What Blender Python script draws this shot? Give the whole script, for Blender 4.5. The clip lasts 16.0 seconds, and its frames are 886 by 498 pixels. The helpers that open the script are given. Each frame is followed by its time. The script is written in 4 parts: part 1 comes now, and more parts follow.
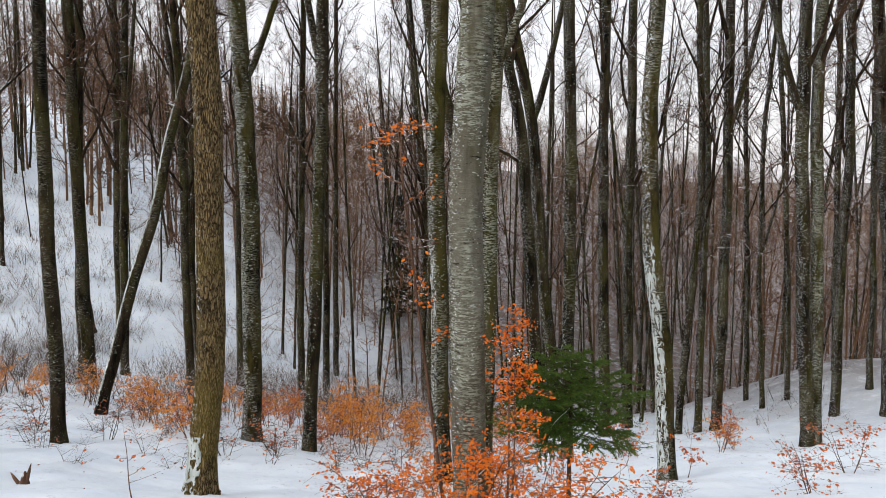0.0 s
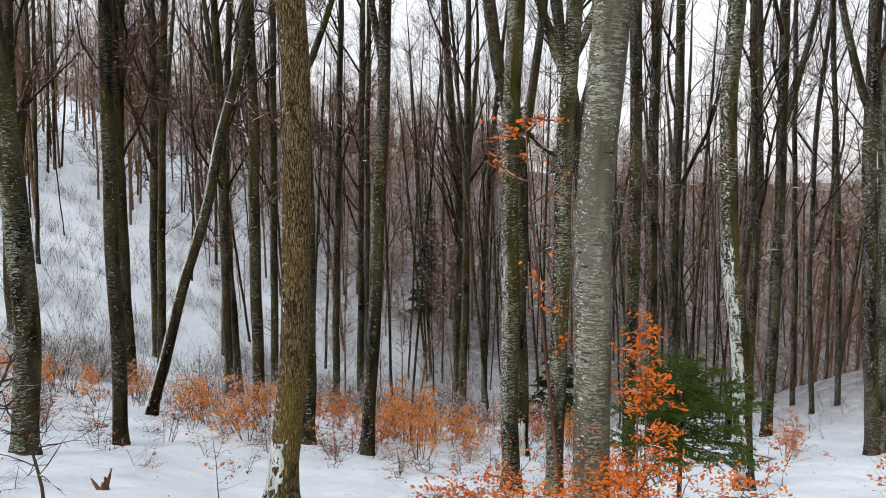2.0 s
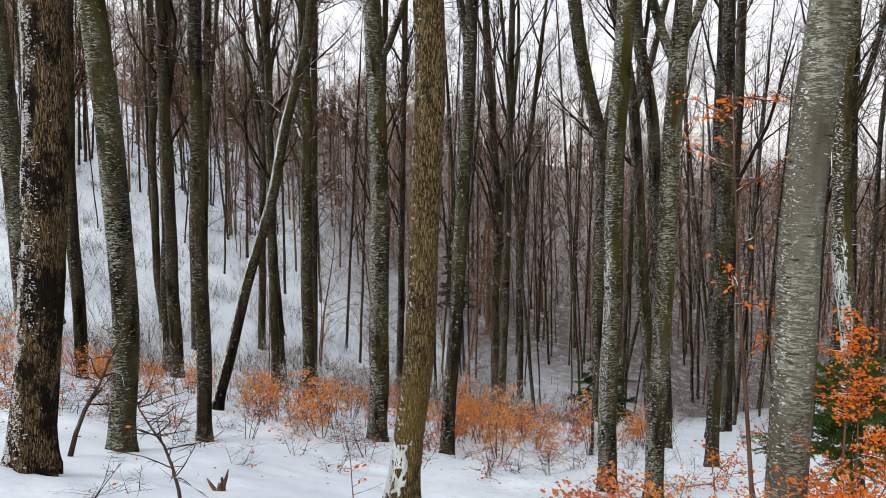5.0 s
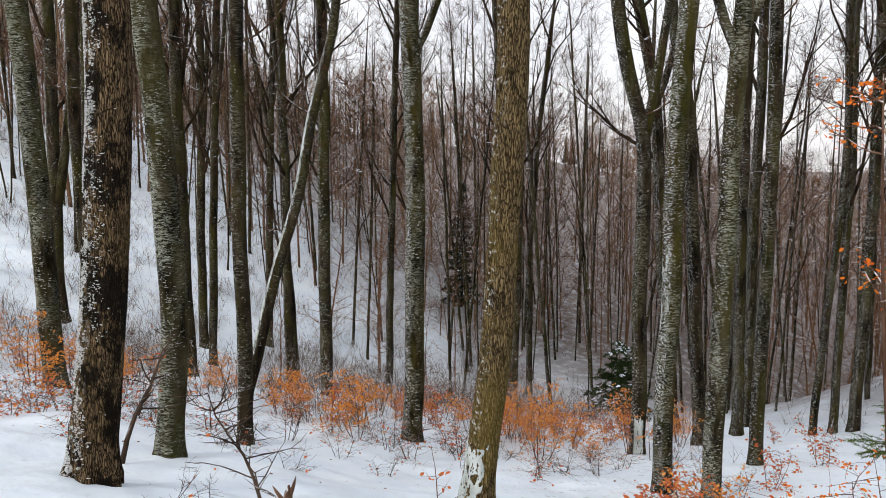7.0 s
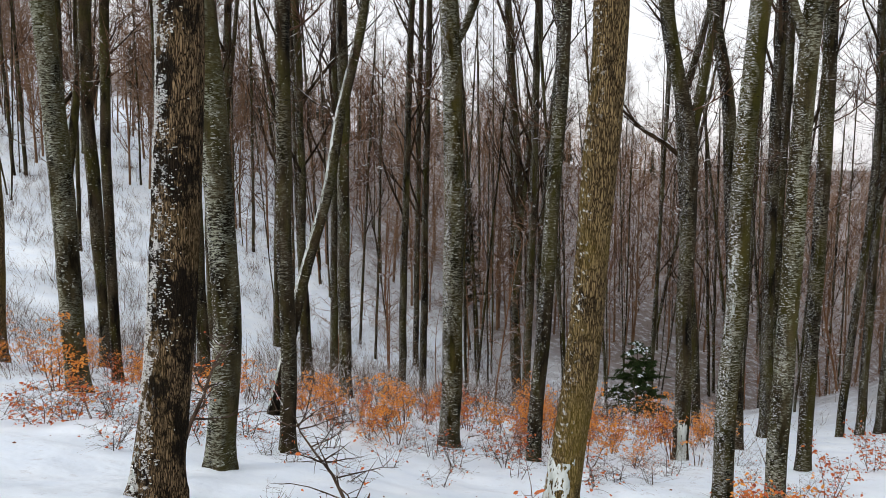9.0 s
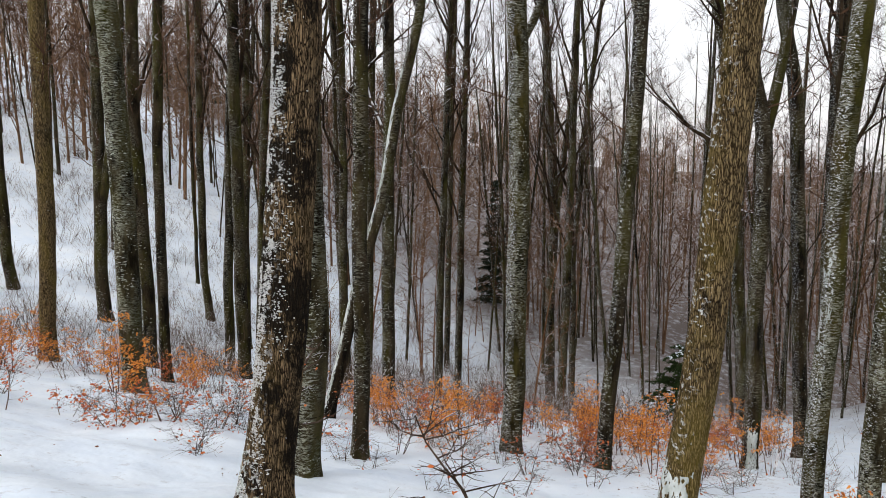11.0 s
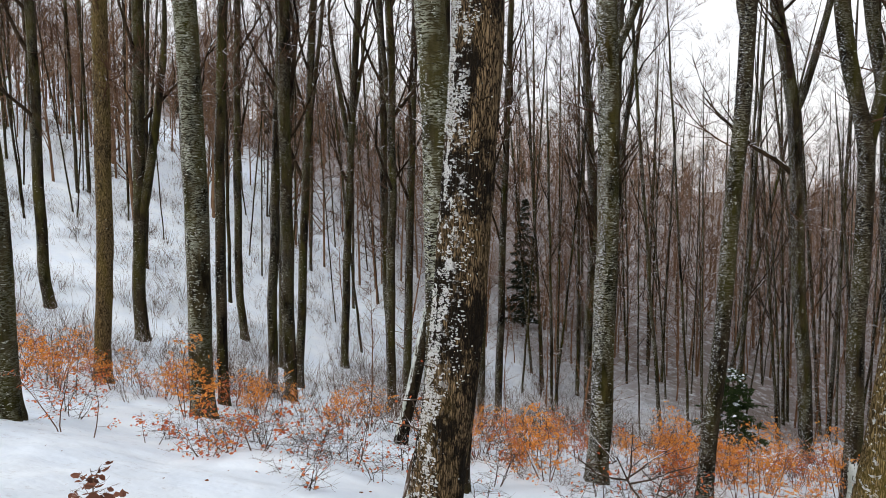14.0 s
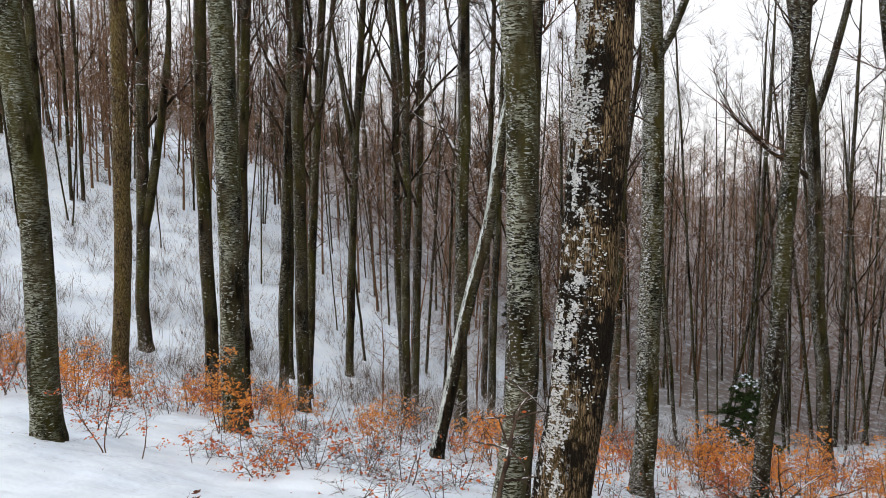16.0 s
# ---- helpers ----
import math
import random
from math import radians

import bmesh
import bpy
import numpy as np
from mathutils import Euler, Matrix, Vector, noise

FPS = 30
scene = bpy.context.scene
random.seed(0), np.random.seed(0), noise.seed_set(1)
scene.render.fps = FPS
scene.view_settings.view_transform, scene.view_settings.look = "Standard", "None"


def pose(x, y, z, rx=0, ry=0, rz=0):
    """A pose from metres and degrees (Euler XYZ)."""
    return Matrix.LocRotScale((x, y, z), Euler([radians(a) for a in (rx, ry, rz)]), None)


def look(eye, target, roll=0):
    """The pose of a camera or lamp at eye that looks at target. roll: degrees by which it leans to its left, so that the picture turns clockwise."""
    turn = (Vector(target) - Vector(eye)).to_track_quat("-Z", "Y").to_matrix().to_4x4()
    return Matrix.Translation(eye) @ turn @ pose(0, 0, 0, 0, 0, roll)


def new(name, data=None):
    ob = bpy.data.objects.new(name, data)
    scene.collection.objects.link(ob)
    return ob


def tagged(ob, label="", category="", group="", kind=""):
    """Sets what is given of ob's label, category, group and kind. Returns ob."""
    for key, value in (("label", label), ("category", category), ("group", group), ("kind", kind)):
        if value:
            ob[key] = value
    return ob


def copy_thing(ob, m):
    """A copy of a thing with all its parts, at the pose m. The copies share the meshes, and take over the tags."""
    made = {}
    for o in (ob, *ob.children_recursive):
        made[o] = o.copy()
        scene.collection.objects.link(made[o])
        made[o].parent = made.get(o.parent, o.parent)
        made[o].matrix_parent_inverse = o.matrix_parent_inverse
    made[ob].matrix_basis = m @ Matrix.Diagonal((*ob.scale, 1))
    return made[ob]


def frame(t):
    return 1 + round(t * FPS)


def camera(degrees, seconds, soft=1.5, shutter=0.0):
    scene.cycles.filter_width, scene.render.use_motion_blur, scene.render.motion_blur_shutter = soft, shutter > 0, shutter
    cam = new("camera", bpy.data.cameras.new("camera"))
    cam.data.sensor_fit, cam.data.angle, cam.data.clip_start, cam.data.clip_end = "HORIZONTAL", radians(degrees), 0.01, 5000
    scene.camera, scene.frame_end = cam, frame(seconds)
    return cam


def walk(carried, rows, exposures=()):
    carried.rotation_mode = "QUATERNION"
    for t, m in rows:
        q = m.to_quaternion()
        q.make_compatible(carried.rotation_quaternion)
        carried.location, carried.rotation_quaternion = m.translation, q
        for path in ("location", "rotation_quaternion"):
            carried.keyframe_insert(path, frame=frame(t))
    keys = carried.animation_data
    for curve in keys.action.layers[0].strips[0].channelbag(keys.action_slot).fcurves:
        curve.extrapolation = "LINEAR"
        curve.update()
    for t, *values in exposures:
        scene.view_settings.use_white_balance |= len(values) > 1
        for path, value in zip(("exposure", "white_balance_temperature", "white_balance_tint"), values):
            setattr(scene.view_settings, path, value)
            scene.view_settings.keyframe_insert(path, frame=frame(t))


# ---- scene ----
cam = camera(66.1, 16.0, soft=0.8)
METRES, EYE, TILT, LEAN, TURN = 8.0, 1.5, -6.5, 0.0, 0.0
ROWS = [
    (0.0, 0.0, 0.0, 0.0, 0.0, 0.0, 0.0),
    (0.5, -0.0274, 0.0043, 0.0031, 0.42, 0.47, -0.12),
    (1.0, -0.0528, 0.0159, 0.0019, 1.42, 0.59, -0.31),
    (1.5, -0.0816, 0.0295, 0.0042, 1.5, 0.25, -0.37),
    (2.0, -0.1119, 0.0401, 0.0017, 1.43, -0.03, -0.22),
    (2.5, -0.1393, 0.0475, 0.0023, 1.6, 0.27, -0.21),
    (3.0, -0.1657, 0.0665, 0.0016, 1.98, 0.24, -0.24),
    (3.5, -0.1898, 0.0758, 0.0022, 2.03, 0.06, -0.31),
    (4.0, -0.2231, 0.0771, 0.0004, 2.47, -0.15, -0.44),
    (4.5, -0.2546, 0.0796, -0.0018, 2.61, -0.3, -0.53),
    (5.0, -0.2839, 0.0867, -0.0029, 2.49, -0.51, -0.5),
    (7.5, -0.4326, 0.14, -0.0035, 1.59, -0.93, -0.21),
    (8.0, -0.4631, 0.1517, -0.0021, 1.38, -0.96, -0.16),
    (8.5, -0.4913, 0.1718, -0.0031, 1.24, -1.04, -0.23),
    (9.0, -0.5189, 0.1844, -0.0011, 1.2, -1.1, -0.33),
    (11.5, -0.6652, 0.2287, -0.0055, 3.24, -0.98, -0.65),
    (12.0, -0.6934, 0.2396, -0.0071, 3.93, -0.59, -0.78),
    (12.5, -0.7202, 0.2524, -0.0038, 4.1, -0.13, -0.84),
    (13.0, -0.7497, 0.2597, -0.0053, 3.88, 0.17, -0.81),
    (13.5, -0.7801, 0.2647, -0.002, 3.52, 0.43, -0.76),
    (14.0, -0.8118, 0.2753, -0.0041, 3.38, 0.55, -0.7),
    (14.5, -0.8423, 0.2853, -0.0006, 2.79, 0.67, -0.63),
    (15.0, -0.8757, 0.2912, -0.0006, 2.44, 0.68, -0.53),
    (15.5, -0.9078, 0.296, 0.0024, 2.26, 0.99, -0.47),
    (16.0, -0.9406, 0.3083, 0.002, 2.16, 1.04, -0.36),
]
walk(cam, [(t, pose(0, 0, EYE, TILT, LEAN, TURN) @ pose(METRES * x, METRES * y, METRES * z, 90 + pitch, roll, yaw)) for t, x, y, z, yaw, pitch, roll in ROWS])

# ---- light: a white overcast winter sky ----
scene.view_settings.exposure = 0.33
world = bpy.data.worlds.new("overcast_sky")
scene.world = world
world.use_nodes = True
wt = world.node_tree
wt.nodes.clear()
sky = wt.nodes.new("ShaderNodeTexSky")
sky.sky_type, sky.sun_disc = "NISHITA", False
sky.sun_elevation, sky.sun_rotation = radians(28), radians(200)
sky.dust_density, sky.air_density = 4.0, 1.0
sky_bg = wt.nodes.new("ShaderNodeBackground")
sky_bg.inputs["Strength"].default_value = 0.03
wt.links.new(sky.outputs["Color"], sky_bg.inputs["Color"])
cloud_bg = wt.nodes.new("ShaderNodeBackground")
cloud_bg.inputs["Strength"].default_value = 0.80
ctex = wt.nodes.new("ShaderNodeTexNoise")
ctex.inputs["Scale"].default_value = 2.2
ctex.inputs["Detail"].default_value = 3
cramp = wt.nodes.new("ShaderNodeValToRGB")
cramp.color_ramp.elements[0].position, cramp.color_ramp.elements[0].color = 0.35, (0.90, 0.88, 0.91, 1)
cramp.color_ramp.elements[1].position, cramp.color_ramp.elements[1].color = 0.65, (1.0, 0.975, 0.975, 1)
wt.links.new(ctex.outputs["Fac"], cramp.inputs["Fac"])
wt.links.new(cramp.outputs["Color"], cloud_bg.inputs["Color"])
sky_sum = wt.nodes.new("ShaderNodeAddShader")
wt.links.new(sky_bg.outputs[0], sky_sum.inputs[0])
wt.links.new(cloud_bg.outputs[0], sky_sum.inputs[1])
world_out = wt.nodes.new("ShaderNodeOutputWorld")
wt.links.new(sky_sum.outputs[0], world_out.inputs["Surface"])
sun_data = bpy.data.lights.new("sun", "SUN")
sun_data.energy, sun_data.angle, sun_data.color = 1.5, radians(25), (1.0, 0.96, 0.92)
sun = new("sun", sun_data)
sun.matrix_world = look((-32, -22, 30), (0, 10, 0))


# ---- materials ----
class Nodes:
    """Small helper to wire a procedural material."""

    def __init__(self, name, rough=0.9):
        self.mat = bpy.data.materials.new(name)
        self.mat.use_nodes = True
        self.tree = self.mat.node_tree
        self.bsdf = self.tree.nodes["Principled BSDF"]
        self.bsdf.inputs["Roughness"].default_value = rough
        self.bsdf.inputs["Specular IOR Level"].default_value = 0.06
        self.coord = self.tree.nodes.new("ShaderNodeTexCoord")
        self.info = self.tree.nodes.new("ShaderNodeObjectInfo")
        self.geo = self.tree.nodes.new("ShaderNodeNewGeometry")

    def link(self, a, b):
        self.tree.links.new(a, b)

    def place(self, scale, own=True):
        """Object coordinates, stretched, shifted by a random amount for each object."""
        m = self.tree.nodes.new("ShaderNodeMapping")
        m.inputs["Scale"].default_value = scale
        self.link(self.coord.outputs["Object"], m.inputs["Vector"])
        if own:
            mul = self.tree.nodes.new("ShaderNodeMath")
            mul.operation = "MULTIPLY"
            mul.inputs[1].default_value = 37.0
            self.link(self.info.outputs["Random"], mul.inputs[0])
            self.link(mul.outputs[0], m.inputs["Location"])
        return m.outputs["Vector"]

    def noise(self, vec, scale, detail=4.0, rough=0.6, lo=0.4, hi=0.6):
        n = self.tree.nodes.new("ShaderNodeTexNoise")
        n.inputs["Scale"].default_value, n.inputs["Detail"].default_value = scale, detail
        n.inputs["Roughness"].default_value = rough
        self.link(vec, n.inputs["Vector"])
        return self.span(n.outputs["Fac"], lo, hi)

    def span(self, value, lo, hi):
        r = self.tree.nodes.new("ShaderNodeMapRange")
        r.inputs["From Min"].default_value, r.inputs["From Max"].default_value = lo, hi
        self.link(value, r.inputs["Value"])
        return r.outputs["Result"]

    def math(self, op, a, b):
        m = self.tree.nodes.new("ShaderNodeMath")
        m.operation = op
        for k, v in enumerate((a, b)):
            if isinstance(v, (int, float)):
                m.inputs[k].default_value = v
            else:
                self.link(v, m.inputs[k])
        return m.outputs[0]

    def mix(self, fac, a, b):
        m = self.tree.nodes.new("ShaderNodeMix")
        m.data_type = "RGBA"
        for sock, v in ((m.inputs["Factor"], fac), (m.inputs["A"], a), (m.inputs["B"], b)):
            if isinstance(v, (int, float)):
                sock.default_value = v
            elif isinstance(v, tuple):
                sock.default_value = (*v, 1)
            else:
                self.link(v, sock)
        return m.outputs["Result"]

    def side(self, x, y, z, lo, hi):
        """How far a face looks towards (x, y, z)."""
        d = self.tree.nodes.new("ShaderNodeVectorMath")
        d.operation = "DOT_PRODUCT"
        d.inputs[1].default_value = Vector((x, y, z)).normalized()
        self.link(self.geo.outputs["Normal"], d.inputs[0])
        return self.span(d.outputs["Value"], lo, hi)

    def bump(self, height, strength, distance):
        b = self.tree.nodes.new("ShaderNodeBump")
        b.inputs["Strength"].default_value, b.inputs["Distance"].default_value = strength, distance
        self.link(height, b.inputs["Height"])
        self.link(b.outputs["Normal"], self.bsdf.inputs["Normal"])

    def done(self, colour):
        self.link(colour, self.bsdf.inputs["Base Color"])
        return self.mat


def bark_beech(name, dark, grey, pale, lichen, snow):
    """Smooth beech bark: brown-green clouds, pale crossways lichen dashes in patches, dark scars, snow stuck on the weather side."""
    n = Nodes(name, 0.92)
    dashes = n.place((1, 1, 4.6))
    flat = n.place((1, 1, 2.2))
    tall = n.place((1, 1, 0.35))
    col = n.mix(n.noise(tall, 3.0, 6, 0.7, 0.40, 0.62), dark, grey)
    moss = n.math("MULTIPLY", n.noise(tall, 1.9, 5, 0.65, 0.46, 0.62), 0.6)
    col = n.mix(moss, col, (0.066, 0.062, 0.013))
    grain = n.noise(dashes, 26.0, 5, 0.7, 0.30, 0.70)
    col = n.mix(n.math("MULTIPLY", grain, 0.45), col, dark)
    patch = n.noise(tall, 2.6, 4, 0.6, 0.43 - lichen, 0.56 - lichen)
    weather = n.math("ADD", n.math("MULTIPLY", n.side(-0.9, -0.45, 0, -0.5, 0.8), 0.75), 0.25)
    wide = n.noise(dashes, 11.5, 4, 0.62, 0.535 - lichen, 0.555 - lichen)
    small = n.noise(dashes, 20.0, 3, 0.6, 0.57 - lichen, 0.59 - lichen)
    spots = n.math("MULTIPLY", n.math("MAXIMUM", wide, small), n.math("MULTIPLY", patch, weather))
    tone = n.mix(n.noise(flat, 7.0, 3, 0.6, 0.35, 0.65), pale, tuple(v * 0.62 for v in pale))
    col = n.mix(spots, col, tone)
    scar = n.noise(n.place((1, 1, 5.0)), 6.0, 4, 0.7, 0.62, 0.66)
    col = n.mix(n.math("MULTIPLY", scar, 0.85), col, (0.010, 0.008, 0.006))
    fleck = n.noise(flat, 24.0, 4, 0.7, 0.60 - snow * 0.16, 0.63 - snow * 0.16)
    white = n.math("MULTIPLY", fleck, n.side(-0.95, -0.35, 0.2, 0.70 - snow * 0.7, 0.95 - snow * 0.5))
    col = n.mix(white, col, (0.72, 0.75, 0.78))
    high = n.math("ADD", n.math("MULTIPLY", spots, 0.6), n.math("MULTIPLY", grain, 0.5))
    n.bump(high, 0.9, 0.02)
    return n.done(col)


def bark_oak(name, furrow, ridge, moss_col, snow):
    """Rough furrowed bark in upright ridges, greenish algae, snow and lichen on the weather side."""
    n = Nodes(name, 0.95)
    tall = n.place((1, 1, 0.11))
    mid = n.place((1, 1, 0.45))
    v = n.tree.nodes.new("ShaderNodeTexVoronoi")
    v.feature, v.inputs["Scale"].default_value = "DISTANCE_TO_EDGE", 62.0
    wob = n.tree.nodes.new("ShaderNodeTexNoise")
    wob.inputs["Scale"].default_value, wob.inputs["Detail"].default_value = 12.0, 3.0
    n.link(mid, wob.inputs["Vector"])
    warp = n.tree.nodes.new("ShaderNodeVectorMath")
    warp.operation = "MULTIPLY_ADD"
    warp.inputs[1].default_value = (0.05, 0.05, 0.05)
    n.link(wob.outputs["Color"], warp.inputs[0])
    n.link(tall, warp.inputs[2])
    n.link(warp.outputs[0], v.inputs["Vector"])
    ridges = n.span(v.outputs["Distance"], 0.02, 0.20)
    breaks = n.noise(n.place((1, 1, 0.8)), 26.0, 5, 0.7, 0.30, 0.50)
    crack = n.math("MULTIPLY", ridges, breaks)
    grain = n.noise(tall, 90.0, 4, 0.7, 0.3, 0.7)
    col = n.mix(n.math("MULTIPLY", crack, n.math("ADD", n.math("MULTIPLY", grain, 0.6), 0.4)), furrow, ridge)
    col = n.mix(n.math("MULTIPLY", n.noise(mid, 2.0, 4, 0.6, 0.47, 0.64), 0.4), col, moss_col)
    blot = n.noise(n.place((1, 1, 0.6)), 2.7, 7, 0.72, 0.475 if snow > 0.5 else 0.57, 0.53 if snow > 0.5 else 0.61)
    col = n.mix(n.math("MULTIPLY", blot, 0.93 if snow > 0.5 else 0.6), col, (0.008, 0.006, 0.004))
    fleck = n.noise(n.place((1, 1, 1.3)), 17.0, 5, 0.72, 0.58 - snow * 0.06, 0.61 - snow * 0.06)
    white = n.math("MULTIPLY", fleck, n.side(-0.97, -0.2, 0.15, 0.55 - snow * 0.55, 0.9 - snow * 0.4))
    col = n.mix(white, col, (0.66, 0.67, 0.66))
    dots = n.noise(n.place((1, 1, 1)), 38.0, 3, 0.6, 0.72, 0.74)
    col = n.mix(dots, col, (0.45, 0.46, 0.42))
    n.bump(n.math("ADD", crack, n.math("MULTIPLY", grain, 0.4)), 0.9, 0.03)
    return n.done(col)


def plain_bark(name, dark, light, snowy):
    """Wood of limbs and twigs; snow lies on faces that look up."""
    n = Nodes(name, 0.9)
    col = n.mix(n.noise(n.place((1, 1, 0.4)), 4.0, 4, 0.6, 0.35, 0.65), dark, light)
    top = n.math("MULTIPLY", n.side(-0.2, 0, 1, 0.45, 0.75), n.noise(n.place((1, 1, 1)), 5.0, 3, 0.6, 0.62 - snowy, 0.68 - snowy))
    return n.done(n.mix(top, col, (0.78, 0.80, 0.84)))


def leaf_material(name, a, b, c):
    n = Nodes(name, 0.7)
    rnd = n.geo.outputs["Random Per Island"]
    col = n.mix(n.span(rnd, 0.0, 0.6), a, b)
    col = n.mix(n.span(rnd, 0.6, 1.0), col, c)
    back = n.tree.nodes.new("ShaderNodeBsdfTranslucent")
    n.link(col, back.inputs["Color"])
    both = n.tree.nodes.new("ShaderNodeMixShader")
    both.inputs[0].default_value = 0.45
    n.link(n.bsdf.outputs[0], both.inputs[1])
    n.link(back.outputs[0], both.inputs[2])
    n.link(both.outputs[0], n.tree.nodes["Material Output"].inputs["Surface"])
    return n.done(col)


def snow_material():
    n = Nodes("snow", 0.75)
    world_at = n.coord.outputs["Object"]
    soft = n.noise(world_at, 0.9, 6, 0.6, 0.3, 0.7)
    col = n.mix(soft, (0.72, 0.82, 0.93), (0.84, 0.915, 0.975))
    # leaf litter and twigs that show through the thin snow under the trees
    thin = n.noise(world_at, 0.16, 4, 0.6, 0.40, 0.58)
    speck = n.noise(world_at, 6.0, 8, 0.75, 0.56, 0.66)
    col = n.mix(n.math("MULTIPLY", n.math("MULTIPLY", thin, speck), 0.5), col, (0.16, 0.105, 0.07))
    # under the dense wood across the gully: brown litter, haze put into the colour
    split = n.tree.nodes.new("ShaderNodeSeparateXYZ")
    n.link(world_at, split.inputs[0])
    dense = n.math("ADD", n.math("MULTIPLY", split.outputs["X"], 0.060), n.math("MULTIPLY", split.outputs["Y"], 0.050))
    dense = n.math("ADD", dense, n.math("MULTIPLY", n.noise(world_at, 0.10, 4, 0.6, 0.2, 0.8), 0.8))
    cover = n.math("MULTIPLY", n.math("MULTIPLY", n.span(dense, 2.0, 3.1), 0.92), n.noise(world_at, 1.6, 8, 0.75, 0.18, 0.50))
    col = n.mix(cover, col, (0.120, 0.085, 0.066))
    n.bump(n.math("ADD", n.noise(world_at, 2.2, 3, 0.45, 0.2, 0.8), n.math("MULTIPLY", n.noise(world_at, 22.0, 2, 0.5, 0.2, 0.8), 0.06)), 0.35, 0.07)
    n.bsdf.inputs["Subsurface Weight"].default_value = 0.0
    return n.done(col)


SNOW = snow_material()
BARK = {
    "beech": bark_beech("beech_bark_dark", (0.004, 0.003, 0.002), (0.048, 0.035, 0.019), (0.21, 0.20, 0.15), -0.01, 0.1),
    "beech_pale": bark_beech("beech_bark_lichened", (0.007, 0.005, 0.002), (0.084, 0.068, 0.034), (0.38, 0.395, 0.31), 0.006, 0.1),
    "beech_snow": bark_beech("beech_bark_mossy", (0.005, 0.004, 0.001), (0.075, 0.057, 0.020), (0.30, 0.30, 0.24), 0.0, 0.25),
    "beech_grey": bark_beech("beech_bark_grey", (0.050, 0.044, 0.030), (0.165, 0.152, 0.115), (0.36, 0.375, 0.30), 0.014, 0.05),
    "oak": bark_oak("oak_bark_olive", (0.022, 0.014, 0.006), (0.345, 0.250, 0.122), (0.185, 0.140, 0.026), 0.1),
    "oak_dark": bark_oak("oak_bark_snow_flecked", (0.006, 0.004, 0.002), (0.320, 0.220, 0.120), (0.075, 0.050, 0.014), 0.55),
}
LIMB = plain_bark("limb_bark", (0.007, 0.0045, 0.003), (0.045, 0.031, 0.018), 0.14)
TWIG = plain_bark("twig_bark", (0.036, 0.019, 0.011), (0.100, 0.056, 0.033), 0.08)
# lighter than the near twigs: the distance haze is put into the colour
FAR_WOOD = plain_bark("far_wood", (0.095, 0.054, 0.030), (0.205, 0.126, 0.074), 0.10)
RED_TWIG = plain_bark("reddish_twig_bark", (0.092, 0.045, 0.023), (0.205, 0.112, 0.060), 0.10)
BRUSH = plain_bark("brushwood_bark", (0.050, 0.032, 0.022), (0.120, 0.080, 0.054), 0.10)
DARK_STEM = plain_bark("bush_bark", (0.022, 0.015, 0.011), (0.080, 0.056, 0.040), 0.08)
STEM = plain_bark("sapling_bark", (0.060, 0.032, 0.021), (0.150, 0.086, 0.058), 0.08)
LICHEN = leaf_material("lichen_and_frost_flake", (0.34, 0.36, 0.31), (0.50, 0.51, 0.47), (0.22, 0.24, 0.19))
RIME = leaf_material("stuck_snow_flake", (0.58, 0.58, 0.56), (0.74, 0.75, 0.76), (0.40, 0.40, 0.34))
ORANGE = leaf_material("withered_beech_leaf", (0.74, 0.240, 0.042), (0.86, 0.40, 0.095), (0.46, 0.125, 0.030))
FLAME = leaf_material("bright_withered_beech_leaf", (0.70, 0.155, 0.018), (0.80, 0.23, 0.030), (0.40, 0.070, 0.014))
RUST = leaf_material("withered_russet_leaf", (0.52, 0.12, 0.045), (0.64, 0.19, 0.06), (0.30, 0.07, 0.04))
DEAD = leaf_material("withered_oak_leaf", (0.16, 0.065, 0.04), (0.22, 0.10, 0.065), (0.08, 0.035, 0.025))
NEEDLE = leaf_material("spruce_needle", (0.045, 0.085, 0.016), (0.110, 0.165, 0.034), (0.024, 0.050, 0.012))
# darker copy of NEEDLE, with the shade put into the colour
DEEP_NEEDLE = leaf_material("shaded_spruce_needle", (0.022, 0.040, 0.014), (0.046, 0.070, 0.024), (0.014, 0.026, 0.010))
FAR_NEEDLE = leaf_material("far_spruce_needle", (0.020, 0.028, 0.019), (0.036, 0.046, 0.030), (0.012, 0.018, 0.013))

CRUST = plain_bark("wind_packed_snow", (0.22, 0.245, 0.215), (0.52, 0.56, 0.56), 0.0)


